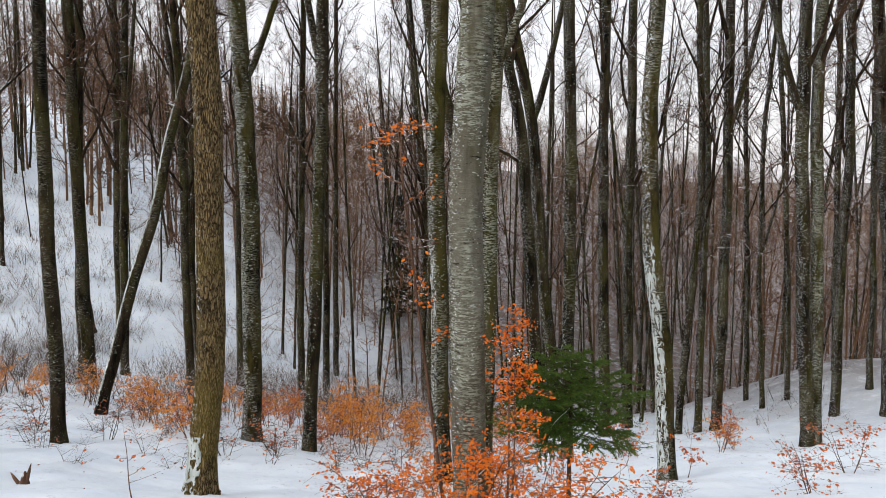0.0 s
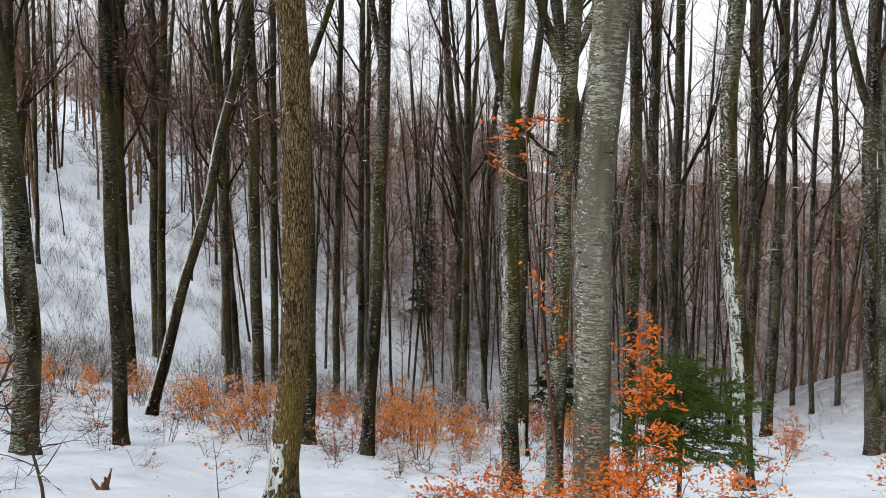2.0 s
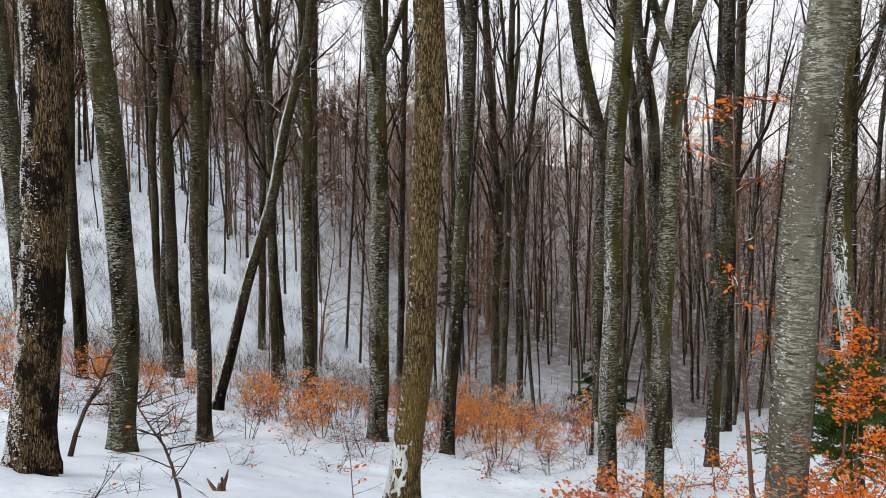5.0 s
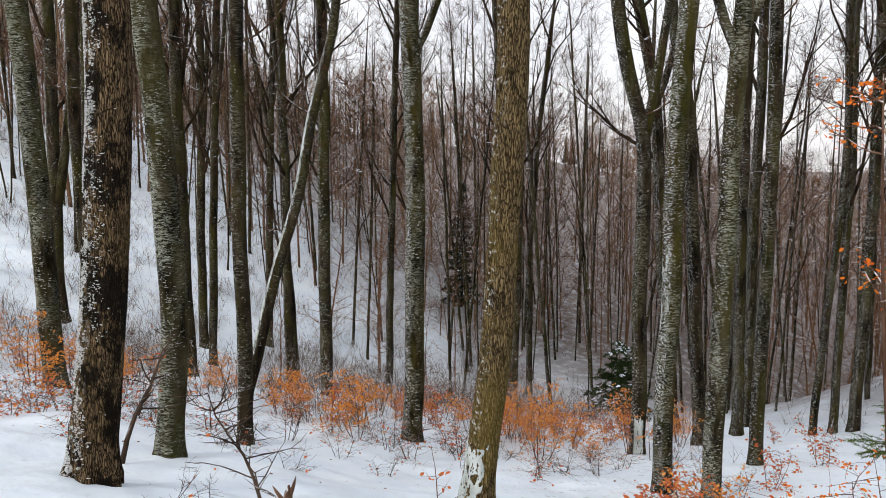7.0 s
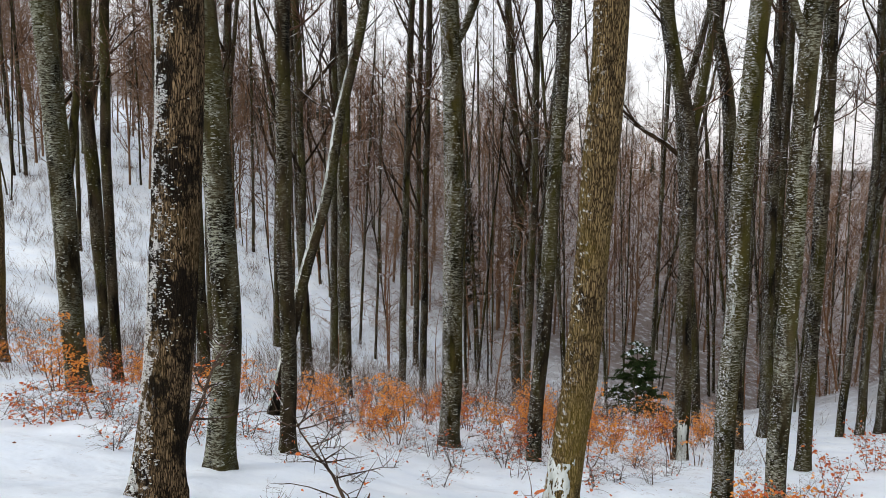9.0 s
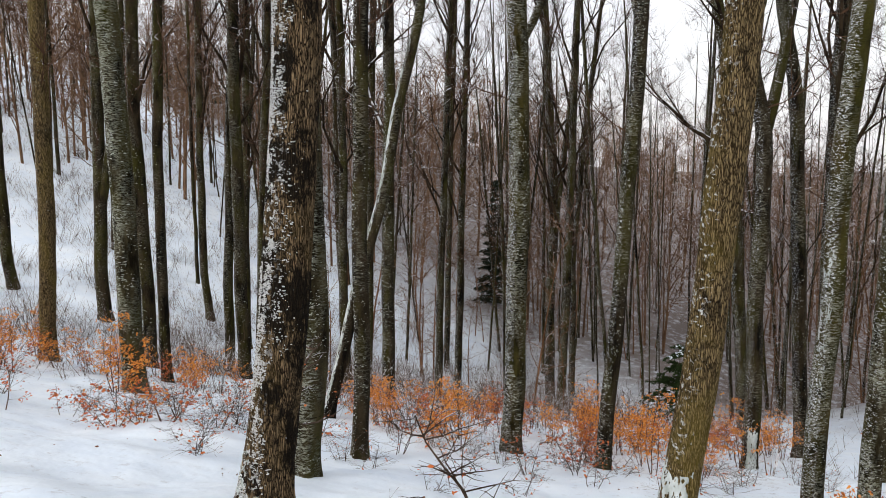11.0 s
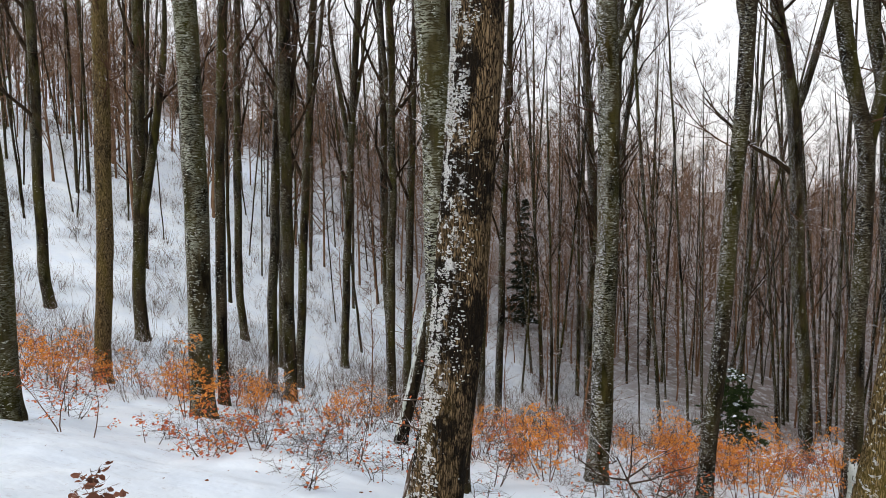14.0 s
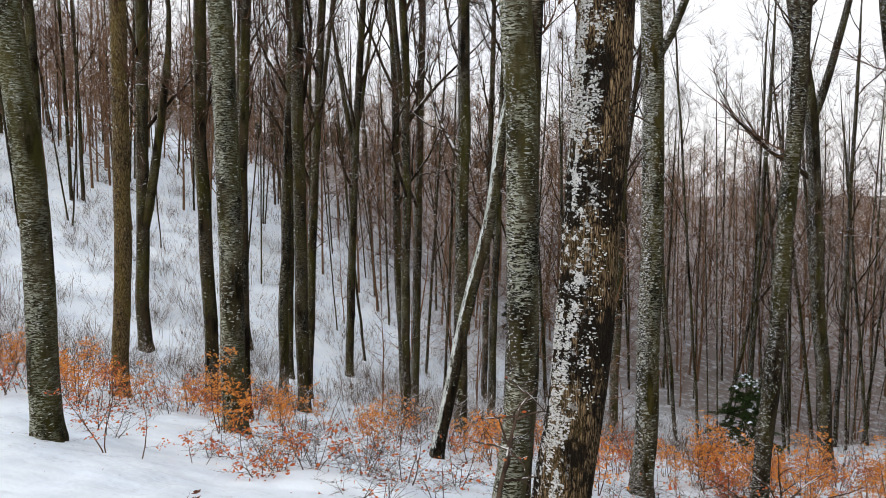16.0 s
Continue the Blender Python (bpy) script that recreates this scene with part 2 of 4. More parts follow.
# ---- the lie of the land ----
def land(x, y):
    """A snowy bank that falls away from the path into a gully; beyond it a hillside climbs, steepest on one flank."""
    cx, cy = min(max(x, -26.0), 22.0), min(max(y, -14.0), 42.0)
    near = 0.12478 - 0.00874 * cx - 0.1848 * cy + 0.00508 * cx * cx - 0.0031 * cx * cy - 0.00125 * cy * cy + 0.00061 * cy ** 3 / 30 - 0.00117 * cx * cx * cy / 10
    near -= 0.4 * math.exp(-((x + 0.5) / 6) ** 2 - ((y - 11.4) / 4) ** 2)
    near += 4.0 * math.exp(-((x - 19) / 8) ** 2 - ((y - 30) / 9) ** 2)
    near -= 0.10 * max(y - 42.0, 0.0) + 0.03 * max(x - 22.0, 0.0) - 0.05 * max(-26.0 - x, 0.0) - 0.12 * max(-14.0 - y, 0.0)
    s = -0.85 * x + 0.53 * y
    hill = 1.6 + 0.5 * (s - 44.5) if s < 62 else 10.35 + 0.27 * (s - 62)
    if s > 150:
        hill = 34.1 + 30.0 * (1 - math.exp(-(s - 150) / 150.0))
    ridge = -11 + 0.235 * (min(y, 215) - 40) - 0.19 * max(min(x, 150), -150) + 6 * noise.noise((x * 0.012, y * 0.006, 3)) + 25 * (1 - math.exp(-max(y - 215, 0) / 300))
    top = max(near, hill, ridge)
    z = top + 1.2 * math.log(sum(math.exp((h - top) / 1.2) for h in (near, hill, ridge)))
    far = min(1.0, max(0.0, (y - 18) / 40))
    z += 0.11 * noise.noise((x * 0.38, y * 0.5, 6)) + 0.075 * noise.noise((x * 0.9, y * 0.9, 0)) + 0.04 * noise.noise((x * 2.6, y * 2.6, 4)) + far * 1.0 * noise.noise((x * 0.07, y * 0.07, 9))
    return z


DIP = radians(-6.5)


def ground_height(x, y):
    """The land as a whole dips away from the path: its layout is square to a plane that falls by 6.5 degrees."""
    y, z = max(min(y, 260.0), -60.0), 0.0
    for _ in range(3):
        z = 1.5 + (land(x, math.cos(DIP) * y + math.sin(DIP) * (z - 1.5)) - 1.5 + math.sin(DIP) * y) / math.cos(DIP)
    return z


def spread(near_a, near_b, step, far, growth):
    """Grid lines: even steps between a and b, then wider and wider out to far."""
    mid = [near_a + step * k for k in range(int((near_b - near_a) / step) + 1)]
    up, down, s = [], [], step
    while (up[-1] if up else mid[-1]) < far:
        s = min(s * growth, 60.0)
        up.append((up[-1] if up else mid[-1]) + s)
    s = step
    while (down[-1] if down else mid[0]) > -far:
        s = min(s * growth, 60.0)
        down.append((down[-1] if down else mid[0]) - s)
    return down[::-1] + mid + up


def make_mesh(name, verts, faces, mat, parent=None, smooth=False):
    me = bpy.data.meshes.new(name)
    me.from_pydata(verts, [], faces)
    if smooth:
        me.shade_smooth()
    me.materials.append(mat)
    ob = new(name, me)
    ob.parent = parent
    return ob


def build_ground():
    xs, ys = spread(-22, 14, 0.16, 1500, 1.09), spread(3, 24, 0.16, 1500, 1.09)
    w = len(xs)
    verts = [(x, y, ground_height(x, y)) for y in ys for x in xs]
    faces = [(r * w + c, r * w + c + 1, (r + 1) * w + c + 1, (r + 1) * w + c) for r in range(len(ys) - 1) for c in range(w - 1)]
    tagged(make_mesh("ground", verts, faces, SNOW, smooth=True), "snow-covered forest floor with leaf litter showing through", "ground", kind="structure")


build_ground()


# ---- trees ----
class Tubes:
    """Collects round, tapering rods into one mesh."""

    def __init__(self):
        self.verts, self.faces = [], []

    def rod(self, pts, radii, sides, shape=None):
        base, n = len(self.verts), len(pts)
        pts = [Vector(p) for p in pts]
        side = None
        for k, p in enumerate(pts):
            d = (pts[min(k + 1, n - 1)] - pts[max(k - 1, 0)]).normalized()
            if side is None:
                side = d.orthogonal() if abs(d.z) < 0.7 else Vector((1, 0, 0))
            side = (side - d * side.dot(d)).normalized()
            other = d.cross(side)
            for s in range(sides):
                a = 2 * math.pi * s / sides
                r = radii[k] * (shape(p, a, k) if shape else 1.0)
                self.verts.append(p + side * (r * math.cos(a)) + other * (r * math.sin(a)))
        for k in range(n - 1):
            for s in range(sides):
                q = (s + 1) % sides
                self.faces.append((base + k * sides + s, base + k * sides + q, base + (k + 1) * sides + q, base + (k + 1) * sides + s))
        self.faces.append(tuple(base + (n - 1) * sides + s for s in range(sides)))

    def part(self, name, mat, parent, smooth=True):
        return make_mesh(name, self.verts, self.faces, mat, parent, smooth)


def bent(rng, start, direction, length, steps, wobble, lift):
    """A path that wanders and bends upwards."""
    p, d, pts = Vector(start), Vector(direction).normalized(), [Vector(start)]
    for _ in range(steps):
        d = (d + Vector((rng.gauss(0, wobble), rng.gauss(0, wobble), rng.gauss(0, wobble) + lift))).normalized()
        p = p + d * (length / steps)
        pts.append(p)
    return pts


def sprout(rng, limbs, twigs, start, direction, length, radius, level, twig_count):
    """A limb with its own branches and, at the last level, fine twigs."""
    steps = (2, 4, 5)[level]
    pts = bent(rng, start, direction, length, steps, 0.12, 0.10)
    radii = [radius * (1 - 0.8 * k / steps) for k in range(steps + 1)]
    (limbs if level > 0 else twigs).rod(pts, radii, 5 if level > 1 else (4 if level == 1 else 3))
    if level == 0:
        return
    count = 4 if level > 1 else twig_count
    for c in range(count):
        f = rng.uniform(0.25, 1.0)
        k = min(int(f * steps), steps - 1)
        at = pts[k].lerp(pts[k + 1], f * steps - k)
        d = (pts[k + 1] - pts[k]).normalized()
        away = Vector((rng.gauss(0, 1), rng.gauss(0, 1), rng.gauss(0.2, 0.6))).normalized()
        if level > 1:
            sprout(rng, limbs, twigs, at, d * 0.8 + away * 0.6, length * rng.uniform(0.4, 0.7), radii[k] * 0.55, level - 1, twig_count)
        else:
            sprout(rng, limbs, twigs, at, d * 0.7 + away * 0.8, rng.uniform(0.6, 1.6), 0.010, 0, 0)


def axis_at(axis, z):
    """Where a trunk's bent axis stands at height z."""
    for (z0, x0, y0), (z1, x1, y1) in zip(axis, axis[1:]):
        if z <= z1:
            f = (z - z0) / (z1 - z0)
            f = f if f < 0 or f > 1 else f
            return Vector((x0 + (x1 - x0) * f, y0 + (y1 - y0) * f, z))
    return Vector((axis[-1][1], axis[-1][2], z))


LOOK = {
    "beech": "slender beech trunk with dark mossy bark in snow",
    "beech_pale": "grey beech with pale lichen patches rising from snow",
    "beech_grey": "pale grey beech with lichen and withered leaves round its foot",
    "beech_snow": "mossy beech with snow stuck along one side",
    "oak": "stout tree with furrowed olive-brown bark in snow",
    "oak_dark": "stout dark tree with rough bark and snow flecks",
}


def forest_tree(x, y, diam, bark, line, fork=(), snow=(), flakes=0, limb_count=10, twig_count=7, seed=None, spray=300):
    """A tall forest tree: line gives heights in the world and how far the stem has bent sideways there."""
    rng = random.Random(seed if seed is not None else int(abs(x * 100) + abs(y * 1000)))
    g = ground_height(x, y)
    root = new("tree")
    root.location = (x, y, g)
    tagged(root, LOOK[bark], "tree", "forest trees")
    axis = [(-0.5, 0.0, 0.0), (0.0, 0.0, 0.0)] + [(z - g, dx, dy[0] if dy else 0.0) for z, dx, *dy in line]
    top = max((16.0 if y < 13 else 20.0) + rng.uniform(0, 5) + diam * 8, axis[-1][0] + 4)
    (za, xa, _), (zb, xb, yb) = axis[-2], axis[-1]
    slope = max(-0.12, min(0.12, (xb - xa) / (zb - za)))
    axis.append((top, xb + slope * (top - zb), yb + rng.uniform(-0.6, 0.6)))
    near = y < 12.5
    rings = 150 if near else (56 if y < 20 else 34)
    sides = 44 if near else (18 if y < 20 else 10)
    if bark.startswith("oak") and near:
        rings, sides = 240, 72
    r0 = diam / 2
    zs = [-0.4 + (top + 0.4) * (k / (rings - 1)) ** 1.5 for k in range(rings)]
    smooth = []
    for z in zs:
        w = 0.45
        smooth.append((axis_at(axis, max(z - w, -0.4)) + axis_at(axis, z) * 2 + axis_at(axis, min(z + w, top))) / 4)
        smooth[-1].z = z
    wander = rng.uniform(0, 50)
    pts = [p + Vector((0.05 * noise.noise((wander, p.z * 0.45, 0)), 0.05 * noise.noise((0, p.z * 0.45, wander)), 0)) * min(1, max(p.z, 0)) for p in smooth]
    radii = []
    for z in zs:
        taper = 0.97 - 0.34 * max(z, 0) / top if z < 0.75 * top else 0.715 * (1 - (z / top - 0.75) / 0.25 * 0.85)
        radii.append(r0 * (taper + (0.24 * math.exp(-max(z, 0) / 0.26) if bark.startswith("oak") else 0.15 * math.exp(-max(z, 0) / 0.2))))
    lobes, turn = rng.choice((4, 5, 6)), rng.uniform(0, 6)
    rough = 0.05 if bark.startswith("oak") else 0.022

    def shape(p, a, k):
        flare = 0.17 * math.exp(-max(p.z, 0) / 0.22) * math.cos(lobes * a + turn + 0.6 * noise.noise((wander, a, 0)))
        c, s = math.cos(a), math.sin(a)
        lump = 0.06 * noise.noise((c * 1.2 + wander, s * 1.2, p.z * 1.1))
        fine = rough * noise.noise((c * 9, s * 9 + wander, p.z * (2.2 if rough > 0.03 else 9.0)))
        return 1 + flare + lump + fine

    stem = Tubes()
    stem.rod(pts, radii, sides, shape)
    bole = stem.part("trunk", BARK[bark], root)
    crown = Tubes()
    low = 0.5 * top if near else (0.40 * top if y < 20 else 0.33 * top)

    def ring_at(z):
        return min(range(rings), key=lambda i: abs(zs[i] - z))

    for c in range(limb_count):
        z = low + (top * 0.97 - low) * (c / (limb_count - 1)) ** 0.9
        k, a, bough = ring_at(z), rng.uniform(0, 6.283), Tubes()
        size = 1 - 0.55 * (z - low) / (top - low)
        sprout(rng, bough, crown, pts[k], (math.cos(a) * 0.55, math.sin(a) * 0.55, rng.uniform(0.7, 1.2)), rng.uniform(3.5, 6.0) * size, radii[k] * rng.uniform(0.35, 0.55), 2, twig_count)
        bough.part("limb", LIMB, root)
    for c in range(4 if y > 14 else 1):
        k, a = ring_at(rng.uniform(0.22, 0.45) * top), rng.uniform(0, 6.283)
        sprout(rng, crown, crown, pts[k], (math.cos(a), math.sin(a), rng.uniform(0.2, 0.7)), rng.uniform(1.0, 2.4), 0.020, 1, 7)
    for fz, reach, rise, thick in fork:
        k, bough = ring_at(fz - g), Tubes()
        path = [pts[k] + Vector((reach * f ** 0.8, 0, rise * f)) for f in (0, 0.15, 0.35, 0.6, 1.0)]
        bough.rod(path, [radii[k] * thick * (1 - 0.35 * f / 4) for f in range(5)], 12)
        sprout(rng, bough, crown, path[-1], (reach * 0.15, 0, 1), 5.0, radii[k] * thick * 0.6, 2, twig_count)
        bough.part("fork_limb", BARK[bark], root)
    if spray:
        # the finest sprays at the ends of the boughs, hair-thin
        tips = [crown.verts[i] for i in range(2, len(crown.verts), 9)]
        for _ in range(spray if y < 14 or y > 60 else spray + 450):
            p = Vector(rng.choice(tips))
            d = Vector((rng.gauss(0, 1), rng.gauss(0, 1), rng.gauss(0.6, 0.6))).normalized() * rng.uniform(0.4, 1.1)
            w, n = d.orthogonal().normalized() * 0.011, len(crown.verts)
            crown.verts += [p - w, p + w, p + d]
            crown.faces.append((n, n + 1, n + 2))
    tagged(crown.part("crown", TWIG, root), kind="stuff")

    def on_bark(z, a, out):
        """A point on the bark at height z and angle a, and the way out from it."""
        k = max(min(ring_at(z), rings - 2), 0)
        if zs[k] > z and k > 0:
            k -= 1
        f = (z - zs[k]) / (zs[k + 1] - zs[k])
        p = pts[k].lerp(pts[k + 1], f)
        r = (radii[k] + (radii[k + 1] - radii[k]) * f) * shape(p, a, k)
        way = Vector((math.cos(a), math.sin(a), 0))
        return p + way * (r + out), way

    if flakes:
        fv, ff = [], []
        for _ in range(flakes):
            z = rng.uniform(0.1, 6.0 if near else 10.0)
            a = math.pi * 1.20 + rng.gauss(0, 0.55) if bark == "oak_dark" else math.pi * 1.36 + rng.gauss(0, 0.8)
            if noise.noise((math.cos(a) * 1.5 + wander, math.sin(a) * 1.5, z * 1.6)) + 0.5 * noise.noise((math.cos(a) * 5, math.sin(a) * 5 + wander, z * 7)) < 0.05:
                continue
            p, way = on_bark(z, a, 0.0)
            wide, tall = diam * (0.02 + 0.09 * rng.random() ** 2.5), rng.uniform(0.004, 0.010) * (1.0 if near else 1.4)
            if bark.startswith("oak"):
                wide, tall = 0.006 + 0.020 * rng.random() ** 2, rng.uniform(0.004, 0.012)
            side = Vector((-way.y, way.x, rng.uniform(-0.25, 0.25)))
            up, n = Vector((0, 0, 1)), len(fv)
            ring = [p + side * (wide * c * rng.uniform(0.7, 1.1)) + up * (tall * s * rng.uniform(0.7, 1.2)) - way * 0.004 for c, s in ((1, 0), (0.5, 0.8), (-0.5, 0.9), (-1, 0), (-0.4, -0.9), (0.6, -0.8))]
            fv += ring + [p + way * rng.uniform(0.004, 0.014)]
            ff += [(n + j, n + (j + 1) % 6, n + 6) for j in range(6)]
        tagged(make_mesh("lichen", fv, ff, RIME if bark == "oak_dark" else LICHEN, bole), kind="stuff")
    for deg, half, z0, z1, gap in snow:
        na, nz = 34, max(24, int((z1 - z0) / 0.016))
        sv, sf, cell = [], [], {}
        for i in range(nz + 1):
            for j in range(na + 1):
                z, a = z0 + (z1 - z0) * i / nz, math.radians(deg + half * (2 * j / na - 1))
                edge = min(1.0, 4 * (1 - abs(2 * j / na - 1))) * min(1.0, 5 * (1 - i / nz))
                lump = 0.8 * noise.noise((math.cos(a) * 3 + wander, math.sin(a) * 3, z * 4)) + 1.0 * noise.noise((a * 8, z * 15, wander)) + 0.9 * noise.noise((a * 19, z * 30, wander))
                keep = lump + edge * 0.9 - gap
                cell[i, j] = (len(sv), keep)
                sv.append(on_bark(z, a, 0.012 * max(-0.8, min(1.0, keep * 1.6)))[0])
        for i in range(nz):
            for j in range(na):
                q = [cell[i, j], cell[i, j + 1], cell[i + 1, j + 1], cell[i + 1, j]]
                if sum(v[1] for v in q) > 0:
                    sf.append(tuple(v[0] for v in q))
        make_mesh("snow_crust", sv, sf, CRUST, bole, True)
    return root


forest_tree(0.26, 5.97, 0.32, "beech_grey", [(-0.74, -0.01, -0.01), (0.18, -0.03, -0.04), (1.09, -0.06, -0.07), (2.01, -0.02, -0.10), (2.93, 0.04, -0.14)], flakes=1760)
forest_tree(-3.09, 8.25, 0.36, "oak", [(-2.37, 0.03, -0.01), (-0.90, 0.22, -0.06), (0.58, 0.27, -0.12), (2.06, 0.33, -0.17), (3.54, 0.32, -0.23)], snow=[(210, 75, -0.1, 0.95, 0.70)])
forest_tree(-6.91, 7.33, 0.44, "oak_dark", [(-0.51, 0.16, 0.05), (0.66, 0.27, 0.09), (1.82, 0.33, 0.13), (2.99, 0.35, 0.18)], snow=[(200, 50, -0.1, 0.7, 1.0)], flakes=13000)
forest_tree(-7.13, 9.55, 0.36, "beech_pale", [(-2.23, 0.03, -0.01), (-0.77, 0.18, -0.05), (0.70, 0.17, -0.09), (2.17, 0.11, -0.13), (3.64, 0.03, -0.17)], flakes=2720)
forest_tree(-6.78, 11.54, 0.25, "beech", [(-1.20, 0.05, 0.01), (0.66, 0.06, 0.01), (2.51, 0.08, 0.02), (4.36, 0.11, 0.02)], flakes=800)
forest_tree(-8.17, 15.63, 0.27, "beech", [(-3.66, 0.12, 0.13), (-1.58, 0.57, 0.63), (0.49, 1.09, 1.13), (2.57, 1.38, 1.62), (4.64, 1.84, 2.12)], snow=[(190, 60, 0.2, 8.5, 0.50)], flakes=480)
forest_tree(-2.75, 13.39, 0.28, "beech", [(-1.99, 0.14, 0.04), (0.27, 0.26, 0.08), (2.53, 0.38, 0.12), (4.79, 0.43, 0.16)], flakes=1120, fork=[(3.62, -0.5, 3.0, 0.7)])
forest_tree(0.01, 11.59, 0.32, "beech_snow", [(-1.85, -0.07, -0.14), (0.23, -0.11, -0.28), (2.31, -0.11, -0.42), (4.38, -0.05, -0.57)], snow=[(218, 38, 1.2, 4.5, 1.15)], flakes=1120)
forest_tree(0.71, 11.37, 0.31, "beech_pale", [(-1.79, 0.05, 0.06), (0.20, 0.06, 0.11), (2.19, 0.10, 0.17), (4.18, 0.22, 0.23)], flakes=2400, fork=[(3.27, 0.9, 2.6, 0.6), (2.88, -1.1, 3.4, 0.6)])
forest_tree(3.97, 11.50, 0.32, "beech_snow", [(-1.58, -0.12, 0.16), (0.36, -0.34, 0.31), (2.31, -0.40, 0.46), (4.26, -0.29, 0.61)], snow=[(205, 72, 0.1, 4.8, 0.88)], flakes=350)
forest_tree(-4.31, 14.75, 0.43, "beech_snow", [(-1.91, 0.08, 0.04), (0.45, 0.12, 0.09), (2.80, 0.05, 0.13), (5.16, -0.10, 0.18)], flakes=2400, fork=[(3.25, 1.3, 3.5, 0.45)])
forest_tree(0.49, 14.99, 0.32, "beech", [(-2.29, -0.03), (-0.22, -0.07), (1.88, -0.09), (2.98, -0.43), (4.37, -0.74)], snow=[(262, 42, -0.1, 0.95, 0.4)], fork=[(1.82, 0.55, 4.0, 0.8)], flakes=400)
forest_tree(-11.94, 14.85, 0.46, "beech_pale", [(-1.45, 0.07, -0.15), (0.56, 0.11, -0.30), (2.58, 0.12, -0.44), (4.59, 0.12, -0.59)], flakes=2880)
forest_tree(-15.92, 18.20, 0.41, "oak", [(-1.63, 0.15, -0.03), (0.78, 0.27, -0.05), (3.20, 0.34, -0.08), (5.61, 0.40, -0.11)], flakes=350)
forest_tree(-12.83, 18.18, 0.27, "beech", [(-2.41, -0.04), (-0.16, -0.01), (5.17, 0.21)], flakes=350)
forest_tree(-15.19, 22.09, 0.44, "beech", [(-2.53, 0.01), (0.08, -0.05), (2.59, -0.14), (5.80, -0.04)], flakes=480)
forest_tree(-13.08, 11.00, 0.39, "beech_pale", [(-0.63, -0.01, 0.00), (0.77, -0.05, 0.00), (2.17, -0.12, 0.00), (3.57, -0.25, 0.00)], flakes=2880)
forest_tree(-25.55, 30.74, 0.49, "beech", [(-2.81, -0.21), (1.54, -0.26), (5.03, -0.14), (8.39, -0.23)], flakes=350)
forest_tree(-21.16, 30.27, 0.58, "beech", [(-4.10, -0.10), (-0.53, 0.08), (4.08, 0.23), (8.54, 0.36)], fork=[(-0.51, 1.3, 7.0, 0.85)], flakes=350)
forest_tree(-18.18, 34.52, 0.41, "beech", [(-4.35, -0.24), (2.54, -0.17), (9.09, -0.00)], flakes=350)
forest_tree(-14.16, 26.07, 0.39, "beech", [(-1.84, 0.14), (3.23, 0.39), (7.11, 0.62)], flakes=350)
forest_tree(-14.01, 29.19, 0.39, "beech", [(-3.39, 0.16), (2.37, 0.47), (7.88, 0.79)], fork=[(3.57, 0.7, 5.0, 0.7)], flakes=350)
forest_tree(-13.50, 35.80, 0.43, "beech", [(-3.65, 0.15), (3.32, 0.44), (10.03, 0.87)], fork=[(2.81, -0.9, 5.0, 0.8), (3.31, 0.8, 5.0, 0.6)], flakes=350)
forest_tree(-9.64, 25.33, 0.34, "beech", [(-4.05, -0.04), (0.79, 0.01), (4.52, 0.01), (7.25, -0.08)], fork=[(3.51, -0.5, 5.0, 0.8)], flakes=350)
forest_tree(-15.66, 32.45, 0.45, "beech", [(-2.32, 0.07), (4.34, 0.37), (9.43, 0.46)], fork=[(1.71, 0.5, 5.0, 0.8)], flakes=350)
forest_tree(-7.75, 22.79, 0.43, "beech", [(-2.48, 0.00), (2.16, 0.06), (6.54, 0.04)], flakes=800)
forest_tree(-9.81, 26.94, 0.33, "beech", [(-3.67, -0.20), (0.12, -0.34), (4.39, -0.34), (7.46, -0.48)], flakes=350)
forest_tree(-12.96, 24.30, 0.47, "beech", [(-2.06, -0.03), (2.53, -0.05), (7.25, -0.00)], flakes=350)
forest_tree(-0.90, 36.81, 0.53, "beech", [(-6.36, -0.19), (-1.17, 0.02), (2.67, -0.34), (9.79, -0.85)], fork=[(-1.32, 0.9, 9.0, 0.8)], flakes=350)
forest_tree(6.98, 24.84, 0.40, "beech", [(-1.52, -0.20), (3.57, -0.21), (7.46, -0.28)], flakes=350)
forest_tree(9.42, 16.87, 0.35, "beech", [(-2.13, -0.34), (1.56, -0.58), (5.58, -0.71)], fork=[(2.99, -1.1, 3.5, 0.7)], flakes=1120)
forest_tree(9.71, 17.08, 0.33, "beech_pale", [(-1.30, -0.18), (2.24, -0.47), (5.59, -0.50)], flakes=1120)
forest_tree(2.73, 14.42, 0.28, "beech", [(-1.48, -0.01), (1.54, -0.05), (4.96, -0.14)], flakes=480)
forest_tree(5.37, 21.76, 0.37, "beech", [(-0.23, -0.25), (5.04, -0.32), (6.73, -0.33)], flakes=480)
forest_tree(2.62, 17.27, 0.33, "beech", [(-0.59, -0.41), (2.68, -0.68), (4.60, -1.09), (5.68, -1.23)], flakes=480)
forest_tree(4.24, 24.40, 0.47, "beech", [(-1.62, -0.67), (3.44, -1.11), (5.96, -1.69), (7.02, -1.89)], fork=[(3.1, 1.2, 5.0, 0.7)], flakes=350)
forest_tree(-0.79, 33.73, 0.43, "beech", [(-5.53, 0.15), (1.73, 0.22), (9.67, 0.26)], flakes=350)
forest_tree(-6.55, 30.50, 0.35, "beech", [(-3.52, 0.09), (3.21, 0.31), (7.77, 0.48)], flakes=350)
forest_tree(-6.58, 40.86, 0.37, "beech", [(-5.25, 0.05), (3.88, 0.23), (10.07, 0.35)], flakes=350)
